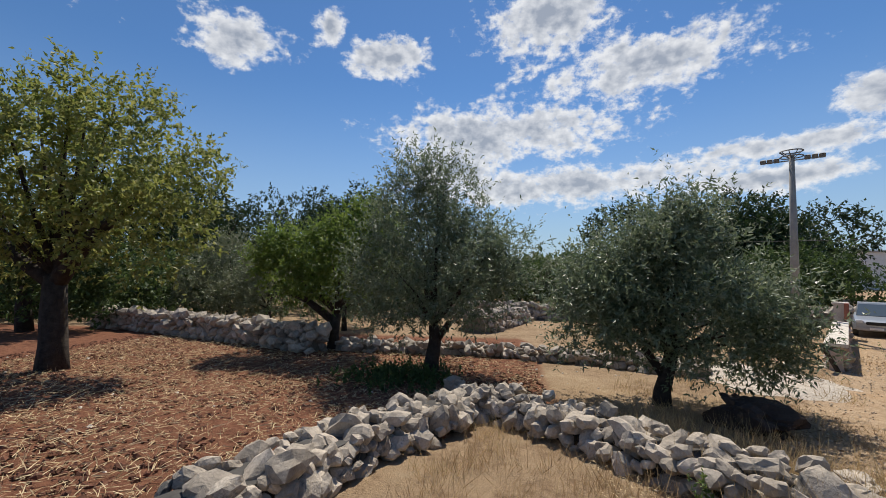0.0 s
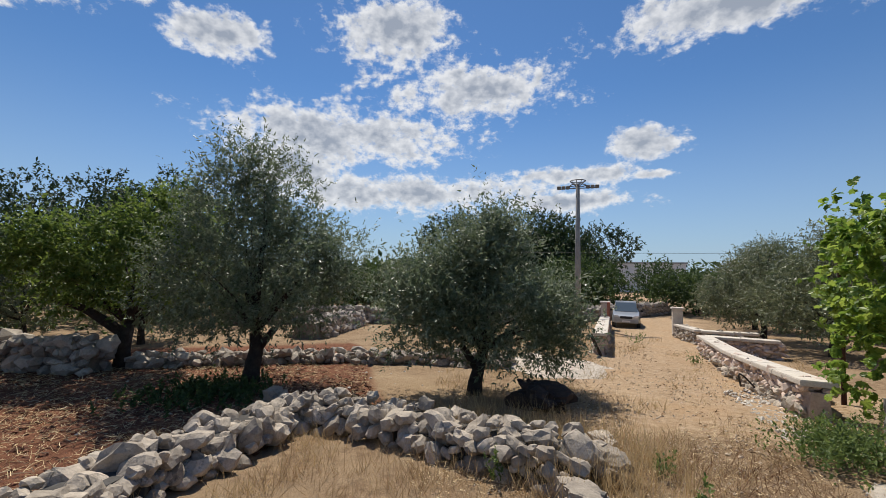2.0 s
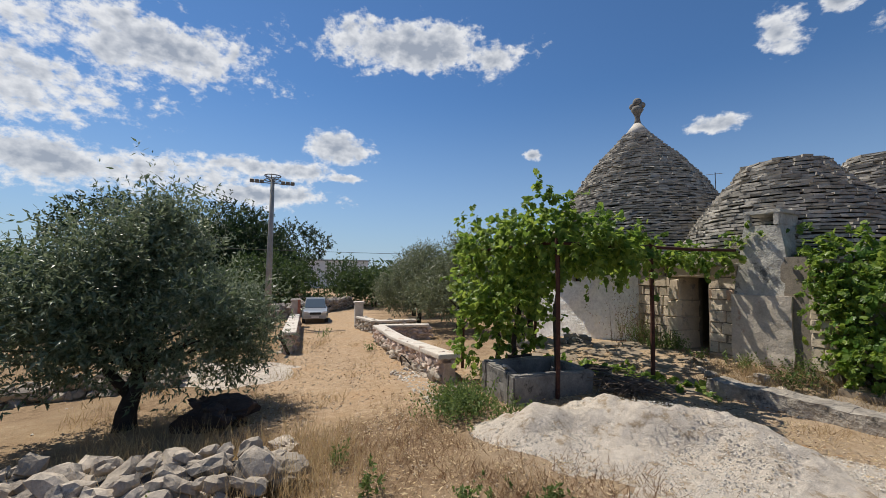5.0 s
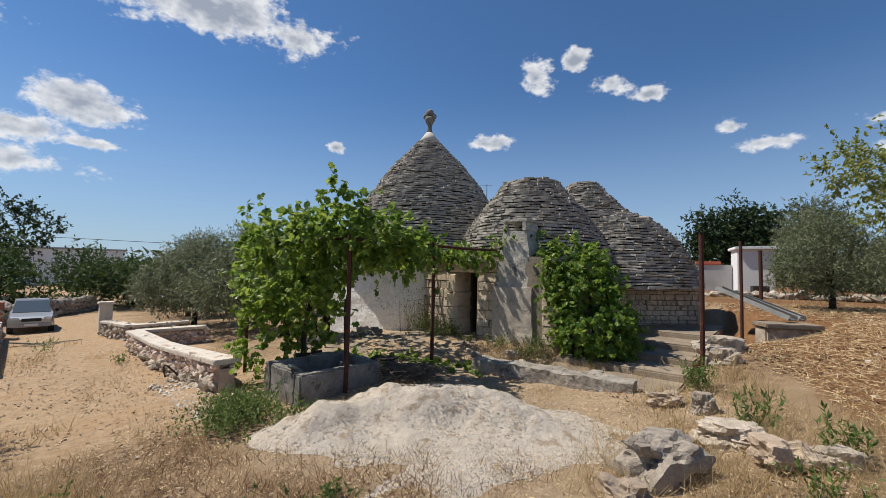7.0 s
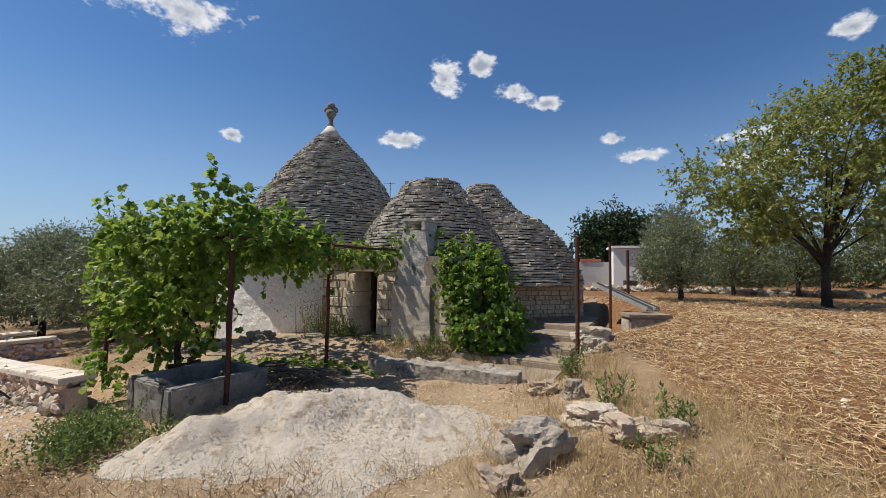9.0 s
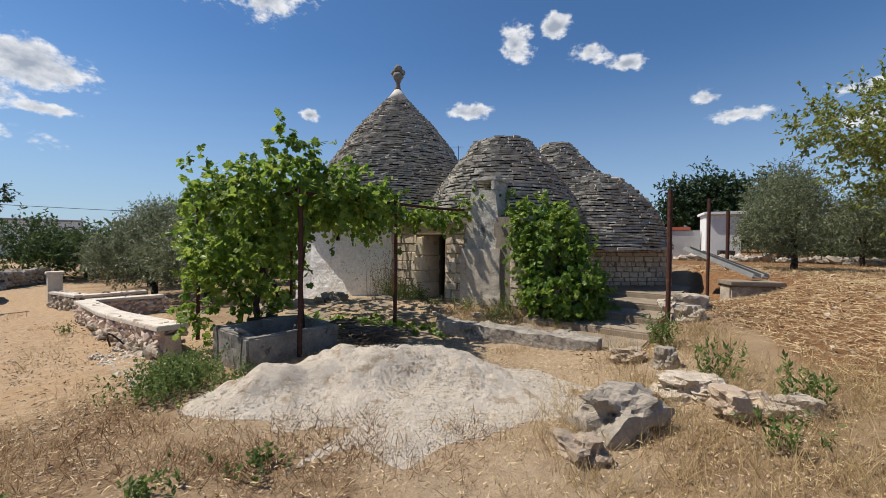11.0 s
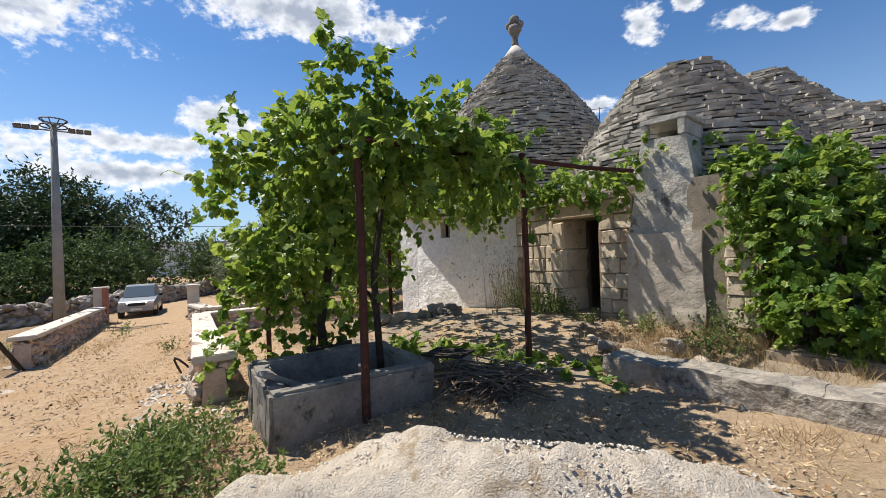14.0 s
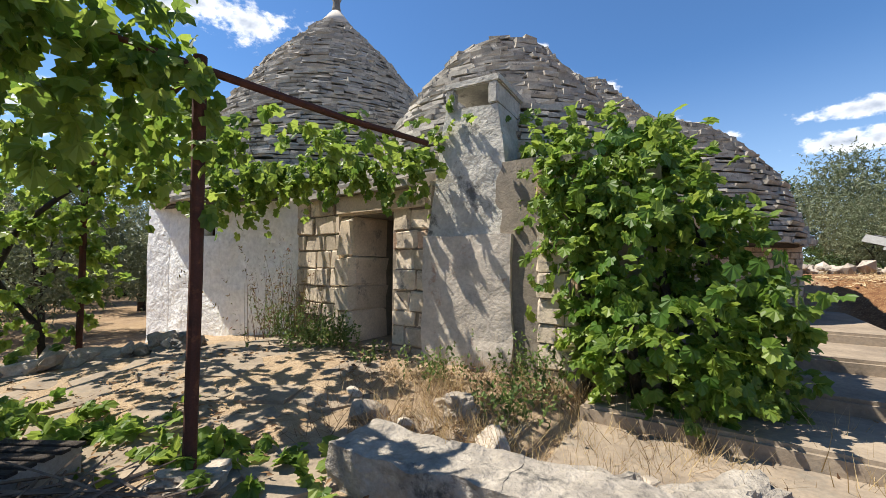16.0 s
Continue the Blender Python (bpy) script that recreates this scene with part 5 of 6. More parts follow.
grass("dry_grass", x, y, rng.uniform(0.06, 0.22, len(x)), rng.uniform(0.006, 0.012, len(x)), 0.5, L_DRY, "dry grass at the edge of the upper field")


def weed(x, y, h, spread, n, label, leaf=LEAF_OVAL, size=0.05, m=L_WEED, category="weed"):
    tx, ty = x + rng.normal(0, spread * 0.5, n), y + rng.normal(0, spread * 0.5, n)
    base = np.stack([tx, ty, ground_z(tx, ty)], -1)
    d = rng.normal(0, 0.3, (n, 3))
    d[:, 2] = 1
    d *= (h * rng.uniform(0.5, 1.0, n))[:, None]
    v, f = cloud_of_leaves(base, d, 14, leaf, size, 0.0, 0.7)
    return tagged(raw("weed", v, f, m), label, category, kind="stuff")


for x, y, h, s, n in ((-2.9, 5.0, 0.45, 0.55, 240), (-3.3, 5.5, 0.4, 0.4, 140), (-2.2, 5.2, 0.25, 0.3, 30), (-1.5, 2.9, 0.22, 0.15, 14), (-2.4, 2.6, 0.3, 0.12, 12), (-3.2, 3.0, 0.25, 0.15, 12), (-0.9, 3.3, 0.15, 0.2, 16),
                      (-3.5, 1.3, 0.4, 0.1, 10), (-14, 8.6, 0.5, 0.4, 40), (-9.5, 9.8, 0.35, 0.2, 20), (-13.5, 11.2, 0.5, 0.3, 26), (-1.15, 10.75, 0.5, 0.5, 70), (-0.95, 10.6, 0.3, 0.4, 50), (-1.7, 11.1, 0.7, 0.25, 40), (1.3, 9.2, 0.55, 0.35, 45), (1.15, 8.75, 0.4, 0.3, 34), (0.45, 9.4, 0.35, 0.25, 24), (-0.75, 10.45, 0.45, 0.3, 40), (3.55, 9.9, 0.25, 0.25, 40), (-4.0, 7.6, 0.35, 0.3, 30), (-0.2, 10.0, 0.2, 0.2, 12)):
    weed(x, y, h, s, n, "green leafy weeds growing from dry ground")
for x, y, h, s, n in ((3.35, 6.4, 0.5, 0.16, 40), (3.3, 5.0, 0.45, 0.2, 22), (3.6, 4.2, 0.4, 0.2, 18), (3.0, 3.6, 0.3, 0.15, 12)):
    weed(x, y, h, s, n, "upright grey-green plant among the boulders", LEAF_LONG, 0.075)
weed(-8.6, -2.6, 0.3, 1.2, 260, "low dark green ground cover beneath the olive tree", LEAF_OVAL, 0.09, L_HEDGE, "ground cover")
weed(-1.75, 11.2, 1.5, 0.35, 46, "tall reddish dry weeds against the white wall", LEAF_LONG, 0.06, leafmat("reddish stalk", (0.16, 0.07, 0.05), (0.16, 0.16, 0.06)))

x, y = clumps(9, -2.1, -1.2, 10.95, 11.35, 12, 0.1)
grass("dry_stalks", x, y, rng.uniform(0.5, 1.35, len(x)), rng.uniform(0.006, 0.011, len(x)), 0.12, leafmat("red-brown stalk", (0.13, 0.06, 0.045), (0.20, 0.16, 0.08), 0.8, 0.1, 0.1), "tall red-brown dry stalks against the white wall")

# ---- boulders ----
M_BOULDER = mat("pitted grey boulder", (0.42, 0.365, 0.30), (0.25, 0.215, 0.18), 7, 0.95, 1.0, 34, c3=(0.11, 0.10, 0.09), bdist=0.04)


def boulder(x, y, sx, sy, sz, m, k, label, sink=0.25, turn=0.0):
    sx, sy, sz = sx * 0.72, sy * 0.72, sz * 0.72
    me = BIG[k].copy()
    me.materials.clear()
    ob = link("boulder", me, m, None, "", Matrix.Translation((x, y, gz(x, y) + sz * (0.42 - sink))) @ Matrix.Rotation(turn, 4, "Z") @ Matrix.Diagonal((sx, sy, sz, 1)))
    return tagged(ob, label, "rock")


for a in ((2.02, 4.25, 1.0, 0.8, 0.75, M_BOULDER, 0, "large ochre and grey limestone boulder", 0.2, 0.4), (1.55, 3.7, 0.5, 0.5, 0.4, M_ROCKWARM, 1, "ochre limestone boulder in dry grass", 0.25, 2.0), (2.95, 4.75, 0.9, 0.65, 0.42, M_ROCK, 2, "flat pale limestone boulder"),
          (3.05, 4.2, 0.55, 0.5, 0.5, M_ROCKWARM, 3, "sharp orange limestone boulder"), (3.45, 4.1, 0.5, 0.4, 0.35, M_ROCK, 4, "small pale limestone boulder"), (2.75, 6.05, 0.6, 0.45, 0.36, M_ROCKWARM, 1, "pale boulder at the foot of the steps"), (3.05, 5.6, 0.35, 0.3, 0.55, M_ROCK, 2, "upright pale limestone in dry grass"),
          (-6.2, 3.2, 1.35, 1.1, 0.85, M_DARKROCK, 0, "dark brown earthy boulder near the olive tree", 0.2, 0.3), (-7.6, -1.25, 0.55, 0.5, 0.6, M_ROCKWARM, 3, "brown boulder by the tumbled wall", 0.2, 1.0), (4.3, 7.55, 0.6, 0.6, 0.6, M_ROCK, 2, "grey stone at the foot of the post"), (4.6, 8.3, 1.1, 0.7, 0.7, M_ROCK, 4, "weathered grey stone beside the steps"),
          (5.4, 9.2, 0.4, 0.35, 0.3, M_ROCKWARM, 1, "loose pale stone on the ledge"), (5.0, 8.9, 0.5, 0.4, 0.5, M_ROCK, 0, "loose pale stone on the ledge"), (1.55, 7.95, 0.5, 0.4, 0.36, M_KERB, 3, "squared grey stone in the terrace edge", 0.15, 0.2), (2.1, 7.75, 0.9, 0.5, 0.4, M_KERB, 1, "squared grey stone under the vine", 0.15, 0.2), (0.75, 8.75, 0.34, 0.3, 0.32, M_ROCK, 2, "small grey stone in the weeds", 0.1),
          (-2.9, 11.0, 0.55, 0.45, 0.42, M_TROUGH, 4, "dark weathered stone block before the white wall", 0.1), (-0.82, 7.9, 0.5, 0.45, 0.2, M_ROCK, 1, "stone footing of the pergola post", 0.2), (-3.35, 2.35, 0.7, 0.6, 0.5, M_ROCK, 0, "large grey stone at the end of the bank", 0.1), (-2.7, 1.75, 0.6, 0.5, 0.45, M_ROCK, 2, "flat grey stone at the end of the bank"), (-4.2, 3.0, 0.5, 0.4, 0.25, M_ROCK, 3, "pale flat stone in the grass")):
    boulder(*a)
boulder(-3.0, 7.15, 0.75, 0.6, 0.9, M_DARKROCK, 1, "dark pitted rock standing behind the trough", 0.05, 0.6)
# stone edging of the door terrace
dry_wall("terrace_edge", [(-4.6, 9.9), (-2.9, 11.2)], 0.16, 0.3, 0.22, "row of dark grey stones edging the terrace", 40)

# ---- metal channels on the ledge ----
led = thing("stone_ledge", (6.1, 9.3, 0.7), "broken stone ledge with a flat slab", "ledge")
bm = bmesh.new()
box(bm, Matrix.Translation((6.35, 9.2, 0.95)) @ Matrix.Rotation(-0.1, 4, "Z"), (1.0, 0.6, 0.09), 0.015, 0.01)
part("slab", bm, M_STEPS, led)
bm = bmesh.new()
box(bm, Matrix.Translation((6.35, 9.25, 0.72)) @ Matrix.Rotation(-0.1, 4, "Z"), (0.9, 0.45, 0.38), 0.03, 0.03)
part("base", bm, M_ROCK, led)


def channel(p, q, w, label):
    p, q = Vector(p), Vector(q)
    bm = bmesh.new()
    m = Matrix.Translation((p + q) / 2) @ (q - p).to_track_quat("X", "Z").to_matrix().to_4x4()
    L = (q - p).length
    box(bm, m, (L, w, 0.015))
    for s in (-1, 1):
        box(bm, m @ Matrix.Translation((0, s * w / 2, 0.045)) @ Matrix.Rotation(s * 0.4, 4, "X"), (L, 0.012, 0.1))
    return tagged(part("metal_channel", bm, M_STEEL), label, "gutter", "metal channels")


channel((6.5, 9.25, 1.05), (5.95, 10.95, 1.6), 0.2, "grey folded metal channel propped on the ledge")
channel((6.85, 9.5, 1.03), (6.35, 11.1, 1.5), 0.16, "grey folded metal channel lying beside another")

# ---- trees ----
tree("olive_tree", (-9.6, -2.1, gz(-9.6, -2.1)), "grey-green olive tree with a dark forked trunk",
     [((0, 0, 2.2), (1.65, 1.65, 1.25)), ((0.1, -0.35, 3.45), (1.1, 1.1, 1.15)), ((0.2, 0.8, 2.3), (1.35, 1.25, 1.3)), ((0.1, -0.9, 1.9), (1.2, 1.1, 1.0)), ((0.0, 0.35, 3.9), (0.55, 0.55, 0.9)), ((-0.1, 1.6, 2.6), (0.5, 0.5, 0.6))],
     [([(0, 0, -0.2), (0.04, 0.05, 0.3), (0, 0.12, 0.75), (0.05, 0.1, 1.1)], [0.24, 0.17, 0.15, 0.13]), ([(0, 0.12, 0.7), (0.1, 0.5, 1.2)], [0.1, 0.07])],
     L_OLIVE, LEAF_LONG, 5200, 14, 0.105, 0.46, "olive trees", gap=0.26, upward=0.5, shell=0.45, sprigs=44)
tree("olive_tree", (-7.6, 2.45, gz(-7.6, 2.45)), "broad grey-green olive tree with a short leaning trunk",
     sized([((0, 0.1, 1.75), (1.7, 1.8, 1.0)), ((0, -0.2, 2.6), (1.25, 1.25, 1.15)), ((0.1, 1.25, 1.6), (1.1, 1.15, 1.15)), ((0, -1.3, 1.7), (0.95, 0.85, 0.9)), ((0.1, 0.2, 3.3), (0.5, 0.5, 0.7)), ((0.1, 1.9, 1.2), (0.6, 0.55, 0.8))], 0.86),
     [([(0, 0, -0.2), (0.05, 0.0, 0.25), (0.02, 0.08, 0.5), (0.0, 0.18, 0.9)], [0.2, 0.15, 0.13, 0.12]), ([(0, 0.08, 0.45), (0.05, -0.3, 1.0)], [0.09, 0.06])],
     L_OLIVE, LEAF_LONG, 5200, 14, 0.105, 0.46, "olive trees", gap=0.26, upward=0.5, shell=0.45, sprigs=44)
tree("almond_tree", (-12.0, -5.6, gz(-12, -5.6)), "bright green almond tree behind the boundary wall",
     [((0, 0.2, 2.7), (1.6, 1.8, 1.2)), ((0, -1.2, 2.5), (1.2, 1.1, 1.1)), ((0, 0.8, 3.5), (1.1, 1.2, 1.0))],
     [([(0, 0, -0.2), (0.1, 0.05, 0.5), (0, 0.1, 1.1)], [0.22, 0.18, 0.15]), ([(0, 0.1, 0.8), (0.1, -0.8, 1.5), (0, -1.6, 1.8)], [0.14, 0.1, 0.07])],
     L_ALMOND, LEAF_OVAL, 2300, 13, 0.12, 0.35, "almond trees", gap=0.35)
tree("almond_tree", (-7.95, -10.75, gz(-7.95, -10.75)), "old almond tree with dark spreading limbs and sparse yellow-green leaves",
     [((0, 0.8, 4.6), (2.2, 2.6, 1.6)), ((0.2, -1.6, 3.6), (2.2, 1.7, 1.6)), ((0, 2.2, 3.2), (1.2, 1.4, 1.3)), ((0, 1.2, 6.0), (1.2, 1.5, 0.9)), ((0, -1.2, 5.6), (1.8, 1.8, 1.2))],
     [([(0, 0, -0.2), (0, 0.02, 0.6), (0.05, 0.05, 1.4), (0, 0.0, 2.2)], [0.34, 0.27, 0.25, 0.22]), ([(0, 0, 2.0), (0.1, 1.0, 3.1), (0, 2.2, 4.0)], [0.2, 0.15, 0.08]), ([(0, 0, 2.0), (0.1, -0.9, 2.6), (0, -2.0, 3.4)], [0.18, 0.14, 0.08])],
     L_ALMONDY, LEAF_OVAL, 4200, 12, 0.13, 0.4, "almond trees", gap=0.2, shell=0.4)
tree("almond_tree", (-13.5, -19.0, gz(-13.5, -19)), "shaded almond tree at the edge of the plot",
     [((0, 0, 3.4), (2.6, 2.8, 1.9)), ((0, 1.6, 2.2), (1.8, 1.6, 1.5))], [([(0, 0, -0.2), (0.1, 0, 1.0), (0, 0, 1.8)], [0.3, 0.25, 0.2])],
     L_HEDGE, LEAF_OVAL, 1500, 12, 0.2, 0.5, "almond trees")
tree("almond_tree", (12.3, 10.2, gz(12.3, 10.2)), "tall almond tree with sparse yellow-green leaves on the upper field",
     [((0.3, 0.4, 3.2), (2.6, 2.4, 1.6)), ((0.5, -0.2, 4.7), (2.1, 2.0, 1.3)), ((-1.6, 0.8, 2.6), (1.2, 1.2, 0.8)), ((0.9, 0, 5.6), (1.2, 1.2, 0.7)), ((-2.3, 0.3, 3.5), (1.3, 1.2, 0.8)), ((2.4, 0, 3.6), (1.6, 1.6, 1.4))],
     [([(0, 0, -0.2), (-0.03, 0, 0.6), (0, 0.05, 1.3)], [0.14, 0.10, 0.09]), ([(0, 0.05, 1.2), (0.4, 0, 2.6), (0.8, -0.2, 4.0)], [0.11, 0.09, 0.05]), ([(0, 0.05, 1.2), (-0.7, 0.3, 2.2)], [0.1, 0.05])],
     L_ALMONDY, LEAF_OVAL, 4200, 12, 0.13, 0.42, "almond trees", gap=0.2, shell=0.4)
far_ol = tree("olive_tree", (-9.6, 15.4, gz(-9.6, 15.4)), "grey-green olive tree behind the drive wall",
     [((0, 0, 1.9), (1.9, 1.9, 1.2)), ((0.3, 0.3, 2.9), (1.3, 1.3, 1.0)), ((-1.2, 0.2, 1.5), (1.2, 1.2, 0.9)), ((0.2, 0, 3.6), (0.7, 0.7, 0.7))],
     [([(0, 0, -0.2), (0.05, 0, 0.5), (0, 0, 1.0)], [0.16, 0.12, 0.1])], L_OLIVELIT, LEAF_LONG, 2000, 12, 0.14, 0.4, "olive trees", gap=0.35)


def olive_copy(x, y, s, turn, z=None):
    copy_thing(far_ol, Matrix.Translation((x, y, gz(x, y) if z is None else z)) @ Matrix.Rotation(turn, 4, "Z") @ Matrix.Scale(s, 4))


for a in ((-13.5, 17.5, 0.95, 1), (-7.5, 18.5, 1.0, 2), (-12.5, 22.5, 1.1, 3), (-17, 21.5, 1.0, 4), (-19.5, 26, 1.2, 5), (-14, 28, 1.2, 0.5), (9.7, 12.6, 0.62, 0.4), (14.2, 15.6, 0.55, 2.4), (13.5, 18.5, 0.55, 1.1), (16.5, 15.0, 0.65, 3.3), (18.5, 19, 1.0, 5), (19, 13, 0.9, 0.3), (24, 16, 1.0, 2), (16.5, 22.0, 1.1, 1), (-26, -3, 0.75, 2), (-28, 3, 0.8, 1), (-27, 9.5, 0.9, 4), (-16.5, -10.5, 0.85, 2), (-16.5, -7.0, 0.9, 0), (-18, -13.5, 1.0, 3)):
    olive_copy(*a)


def mass(name, x, y, z, w, d, h, label, m=L_OAK, n=900, size=0.6, cat="tree", trunk=True):
    bl = [((rnd.uniform(-0.5, 0.5) * w, rnd.uniform(-0.5, 0.5) * d, h * rnd.uniform(0.45, 0.7)), (w * rnd.uniform(0.28, 0.42), d * rnd.uniform(0.28, 0.42), h * rnd.uniform(0.25, 0.4))) for _ in range(7)]
    bl.append(((0, 0, h * 0.35), (w * 0.55, d * 0.55, h * 0.36)))
    return tree(name, (x, y, z), label, bl, [([(0, 0, -0.3), (0.1, 0, h * 0.2), (0, 0, h * 0.35)], [h * 0.05, h * 0.04, h * 0.03])], m, LEAF_OVAL, n, 10, size, size * 2.2, "far trees", cat, gap=0.5, shell=0.6)


mass("oak_tree", -43, -19, -1.2, 15, 13, 11.5, "dark holm oak grove far behind the plot", n=4200, size=0.36)
mass("oak_tree", -40, -31, -1.2, 15, 13, 11.0, "dark holm oak grove far behind the plot", n=4200, size=0.36)
mass("oak_tree", -45, 18, -1.3, 12, 12, 10.0, "dark holm oaks behind the lamp mast", n=4200, size=0.36)
mass("oak_tree", -44, 27, -1.3, 9, 9, 8.8, "dark holm oaks behind the lamp mast", n=3400, size=0.36)
mass("pine_tree", 23.7, 43, 0.8, 7.5, 7, 7.2, "broad dark pine far behind the hut", n=3400, size=0.36)
HEDGES = ((-24, -12, 9, 5, 3.3), (-22, -20, 9, 6, 3.8), (-21, -27, 10, 7, 4.0), (-31, 1, 8, 8, 3.2), (-33, 10, 8, 8, 3.6), (-32, 20, 9, 9, 4.0), (-27, 28, 8, 8, 3.4), (-38, 4, 10, 9, 3.2), (-30, -8, 8, 8, 3.4), (-22, 33, 9, 8, 3.6), (-14, 38, 10, 8, 3.4), (-4, 40, 12, 8, 3.0), (8, 42, 10, 8, 2.8), (30, 32, 10, 8, 2.3), (33, 22, 9, 9, 2.3), (36, 12, 9, 9, 2.4), (36, 2, 9, 9, 2.8), (24, 27, 6, 6, 1.8), (-20, -35, 12, 9, 4.0), (-18, -24.5, 6, 5, 3.0))
hd = {}
for i, (x, y, w, d, h) in enumerate(HEDGES):
    k = i % 4
    z = gz(x, y) - 0.2
    if k not in hd:
        hd[k] = (mass("bush", x, y, z, 9, 8, 3.4, "dense green scrub at the edge of the fields", L_HEDGE, 1900, 0.24, "shrub"), 9, 8, 3.4)
    else:
        o, ow, od, oh = hd[k]
        copy_thing(o, Matrix.Translation((x, y, z)) @ Matrix.Diagonal((w / ow, d / od, h / oh, 1)))
# far line of woods all round
th = rng.uniform(0, 2 * math.pi, 9000)
rr = rng.uniform(85, 190, 9000)
hh = rng.uniform(0, 1, 9000) * (3.0 + 1.8 * np.sin(th * 9) + 1.3 * np.sin(th * 23 + 1))
pos = np.stack([rr * np.cos(th), rr * np.sin(th), hh - 1.0], -1)
d = rng.normal(0, 1, pos.shape) * [1, 1, 0.4]
v, f = cloud_of_leaves(pos, d * 2.0, 3, LEAF_OVAL, 2.6)
tagged(raw("far_woods", v, f, L_HEDGE), "far line of dark woods on the horizon", "woods", kind="stuff")

# ---- grapevine on the pergola ----
vine = thing("grapevine", (-3.4, 7.6, gz(-3.4, 7.6)), "bright green grapevine trained over the rusty pergola", "vine")
for pts, r in (([(-3.9, 7.9, -0.4), (-3.8, 7.95, 0.5), (-3.95, 7.8, 1.2), (-3.7, 7.9, 2.3)], 0.05), ([(-3.1, 7.3, -0.3), (-3.15, 7.25, 0.6), (-3.0, 7.3, 1.5), (-2.6, 7.2, 2.4)], 0.06), ([(-4.3, 10.5, -0.1), (-4.35, 10.4, 0.5), (-4.7, 10.2, 1.1), (-4.5, 10.3, 1.7), (-3.9, 10.6, 2.4)], 0.055), ([(-2.2, 7.0, 0.2), (-2.25, 7.0, 1.2), (-2.1, 7.1, 2.4)], 0.04)):
    bm = bmesh.new()
    tube(bm, pts, [r * (1 - 0.12 * i) for i in range(len(pts))], 7)
    part("trunk", bm, M_BARK, vine, smooth=True)


def vine_leaves(p, d, per, size):
    return cloud_of_leaves(p, d, per, LEAF_VINE, size, 0.55, 0.7)


def vine_part(name, pieces, parent, size=0.112):
    vs, fs, o = [], [], 0
    for p, d, per in pieces:
        v, f = vine_leaves(p, d, per, size)
        vs.append(v)
        fs += [[i + o for i in q] for q in f]
        o += len(v)
    return tagged(raw(name, np.concatenate(vs), fs, L_VINE, parent), kind="stuff")


def mound(n, blobs, shell=0.6, length=0.25):
    p, d = crown_points(n, blobs, shell)
    k = np.array([noise.noise(Vector(q * 1.7)) for q in p]) > -0.28
    p, d = p[k], d[k]
    return p, (d + rng.normal(0, 0.5, d.shape) - [0, 0, 0.3]) * length


def hang(a, b, n, z, drop):
    """Strands hanging from a rail between a and b."""
    t = rng.uniform(0, 1, n)
    p = np.stack([a[0] + (b[0] - a[0]) * t, a[1] + (b[1] - a[1]) * t, np.full(n, z)], -1) + rng.normal(0, 0.08, (n, 3))
    d = rng.normal(0, 0.12, (n, 3))
    d[:, 2] = -rng.uniform(0.2, 1.0, n) ** 1.5 * drop
    return p, d


m1 = mound(720, [((-3.2, 7.1, 2.2), (0.9, 0.9, 0.8)), ((-2.4, 6.9, 2.55), (0.8, 0.7, 0.5)), ((-4.1, 7.9, 1.9), (0.75, 0.8, 0.8)), ((-2.2, 6.6, 2.9), (0.35, 0.35, 0.5)), ((-3.4, 7.4, 1.2), (0.8, 0.65, 0.9)), ((-3.9, 7.7, 2.7), (0.6, 0.6, 0.3)), ((-3.7, 7.0, 0.7), (0.6, 0.5, 0.65))])
m2 = mound(190, [((-1.65, 6.95, 2.55), (0.6, 0.65, 0.28)), ((-1.2, 7.45, 2.47), (0.35, 0.4, 0.16))], 0.2)
m3 = mound(250, [((-2.6, 9.0, 2.5), (1.3, 1.6, 0.16)), ((-0.8, 9.3, 2.45), (0.9, 0.9, 0.15))], 0.1)
m4 = mound(220, [((-4.4, 10.5, 1.0), (0.55, 0.5, 0.9)), ((-4.3, 10.4, 2.2), (0.7, 0.6, 0.4))])
h1 = hang(P1, P2, 38, 2.5, 1.1)
h2 = hang((-1.9, 10.6), (0.3, 9.9), 110, 2.45, 0.5)
h3 = hang((-3.9, 10.3), (-1.4, 10.9), 80, 2.5, 0.9)
h4 = hang(P1, P6, 80, 2.5, 1.6)
h5 = hang(P2, (-3.0, 9.6), 40, 2.5, 0.9)
# tendrils standing up above the rails
t1 = np.stack([rng.uniform(-4.2, -1.2, 34), rng.uniform(6.6, 7.9, 34), rng.uniform(2.6, 2.8, 34)], -1)
u1 = np.stack([rng.normal(0, 0.15, 34), rng.normal(0, 0.15, 34), rng.uniform(0.2, 0.6, 34)], -1)
vine_part("canopy", [(*m1, 8), (*m2, 7), (t1, u1, 6)], vine)
vine_part("roof_leaves", [(*m3, 7), (*h5, 7)], vine)
vine_part("hanging_foliage", [(*h1, 9), (*h2, 8), (*h3, 9), (*h4, 9)], vine)
vine_part("side_growth", [(*m4, 8)], vine)
# creeping shoots on the terrace
cr = thing("creeping_vine", (-1.8, 8.4, 0), "creeping vine shoots across the terrace paving", "vine")
cx, cy = pick(150, -3.2, 0.0, 7.9, 9.0, lambda x, y: np.abs((x + 1.6) * 0.35 - (y - 8.35) * -0.94) < 0.32)
p = np.stack([cx, cy, ground_z(cx, cy) + 0.05], -1)
vine_part("shoot_foliage", [(p, rng.normal(0, 0.2, p.shape) * [1, 1, 0.2] + [0, 0, 0.04], 7)], cr, 0.11)

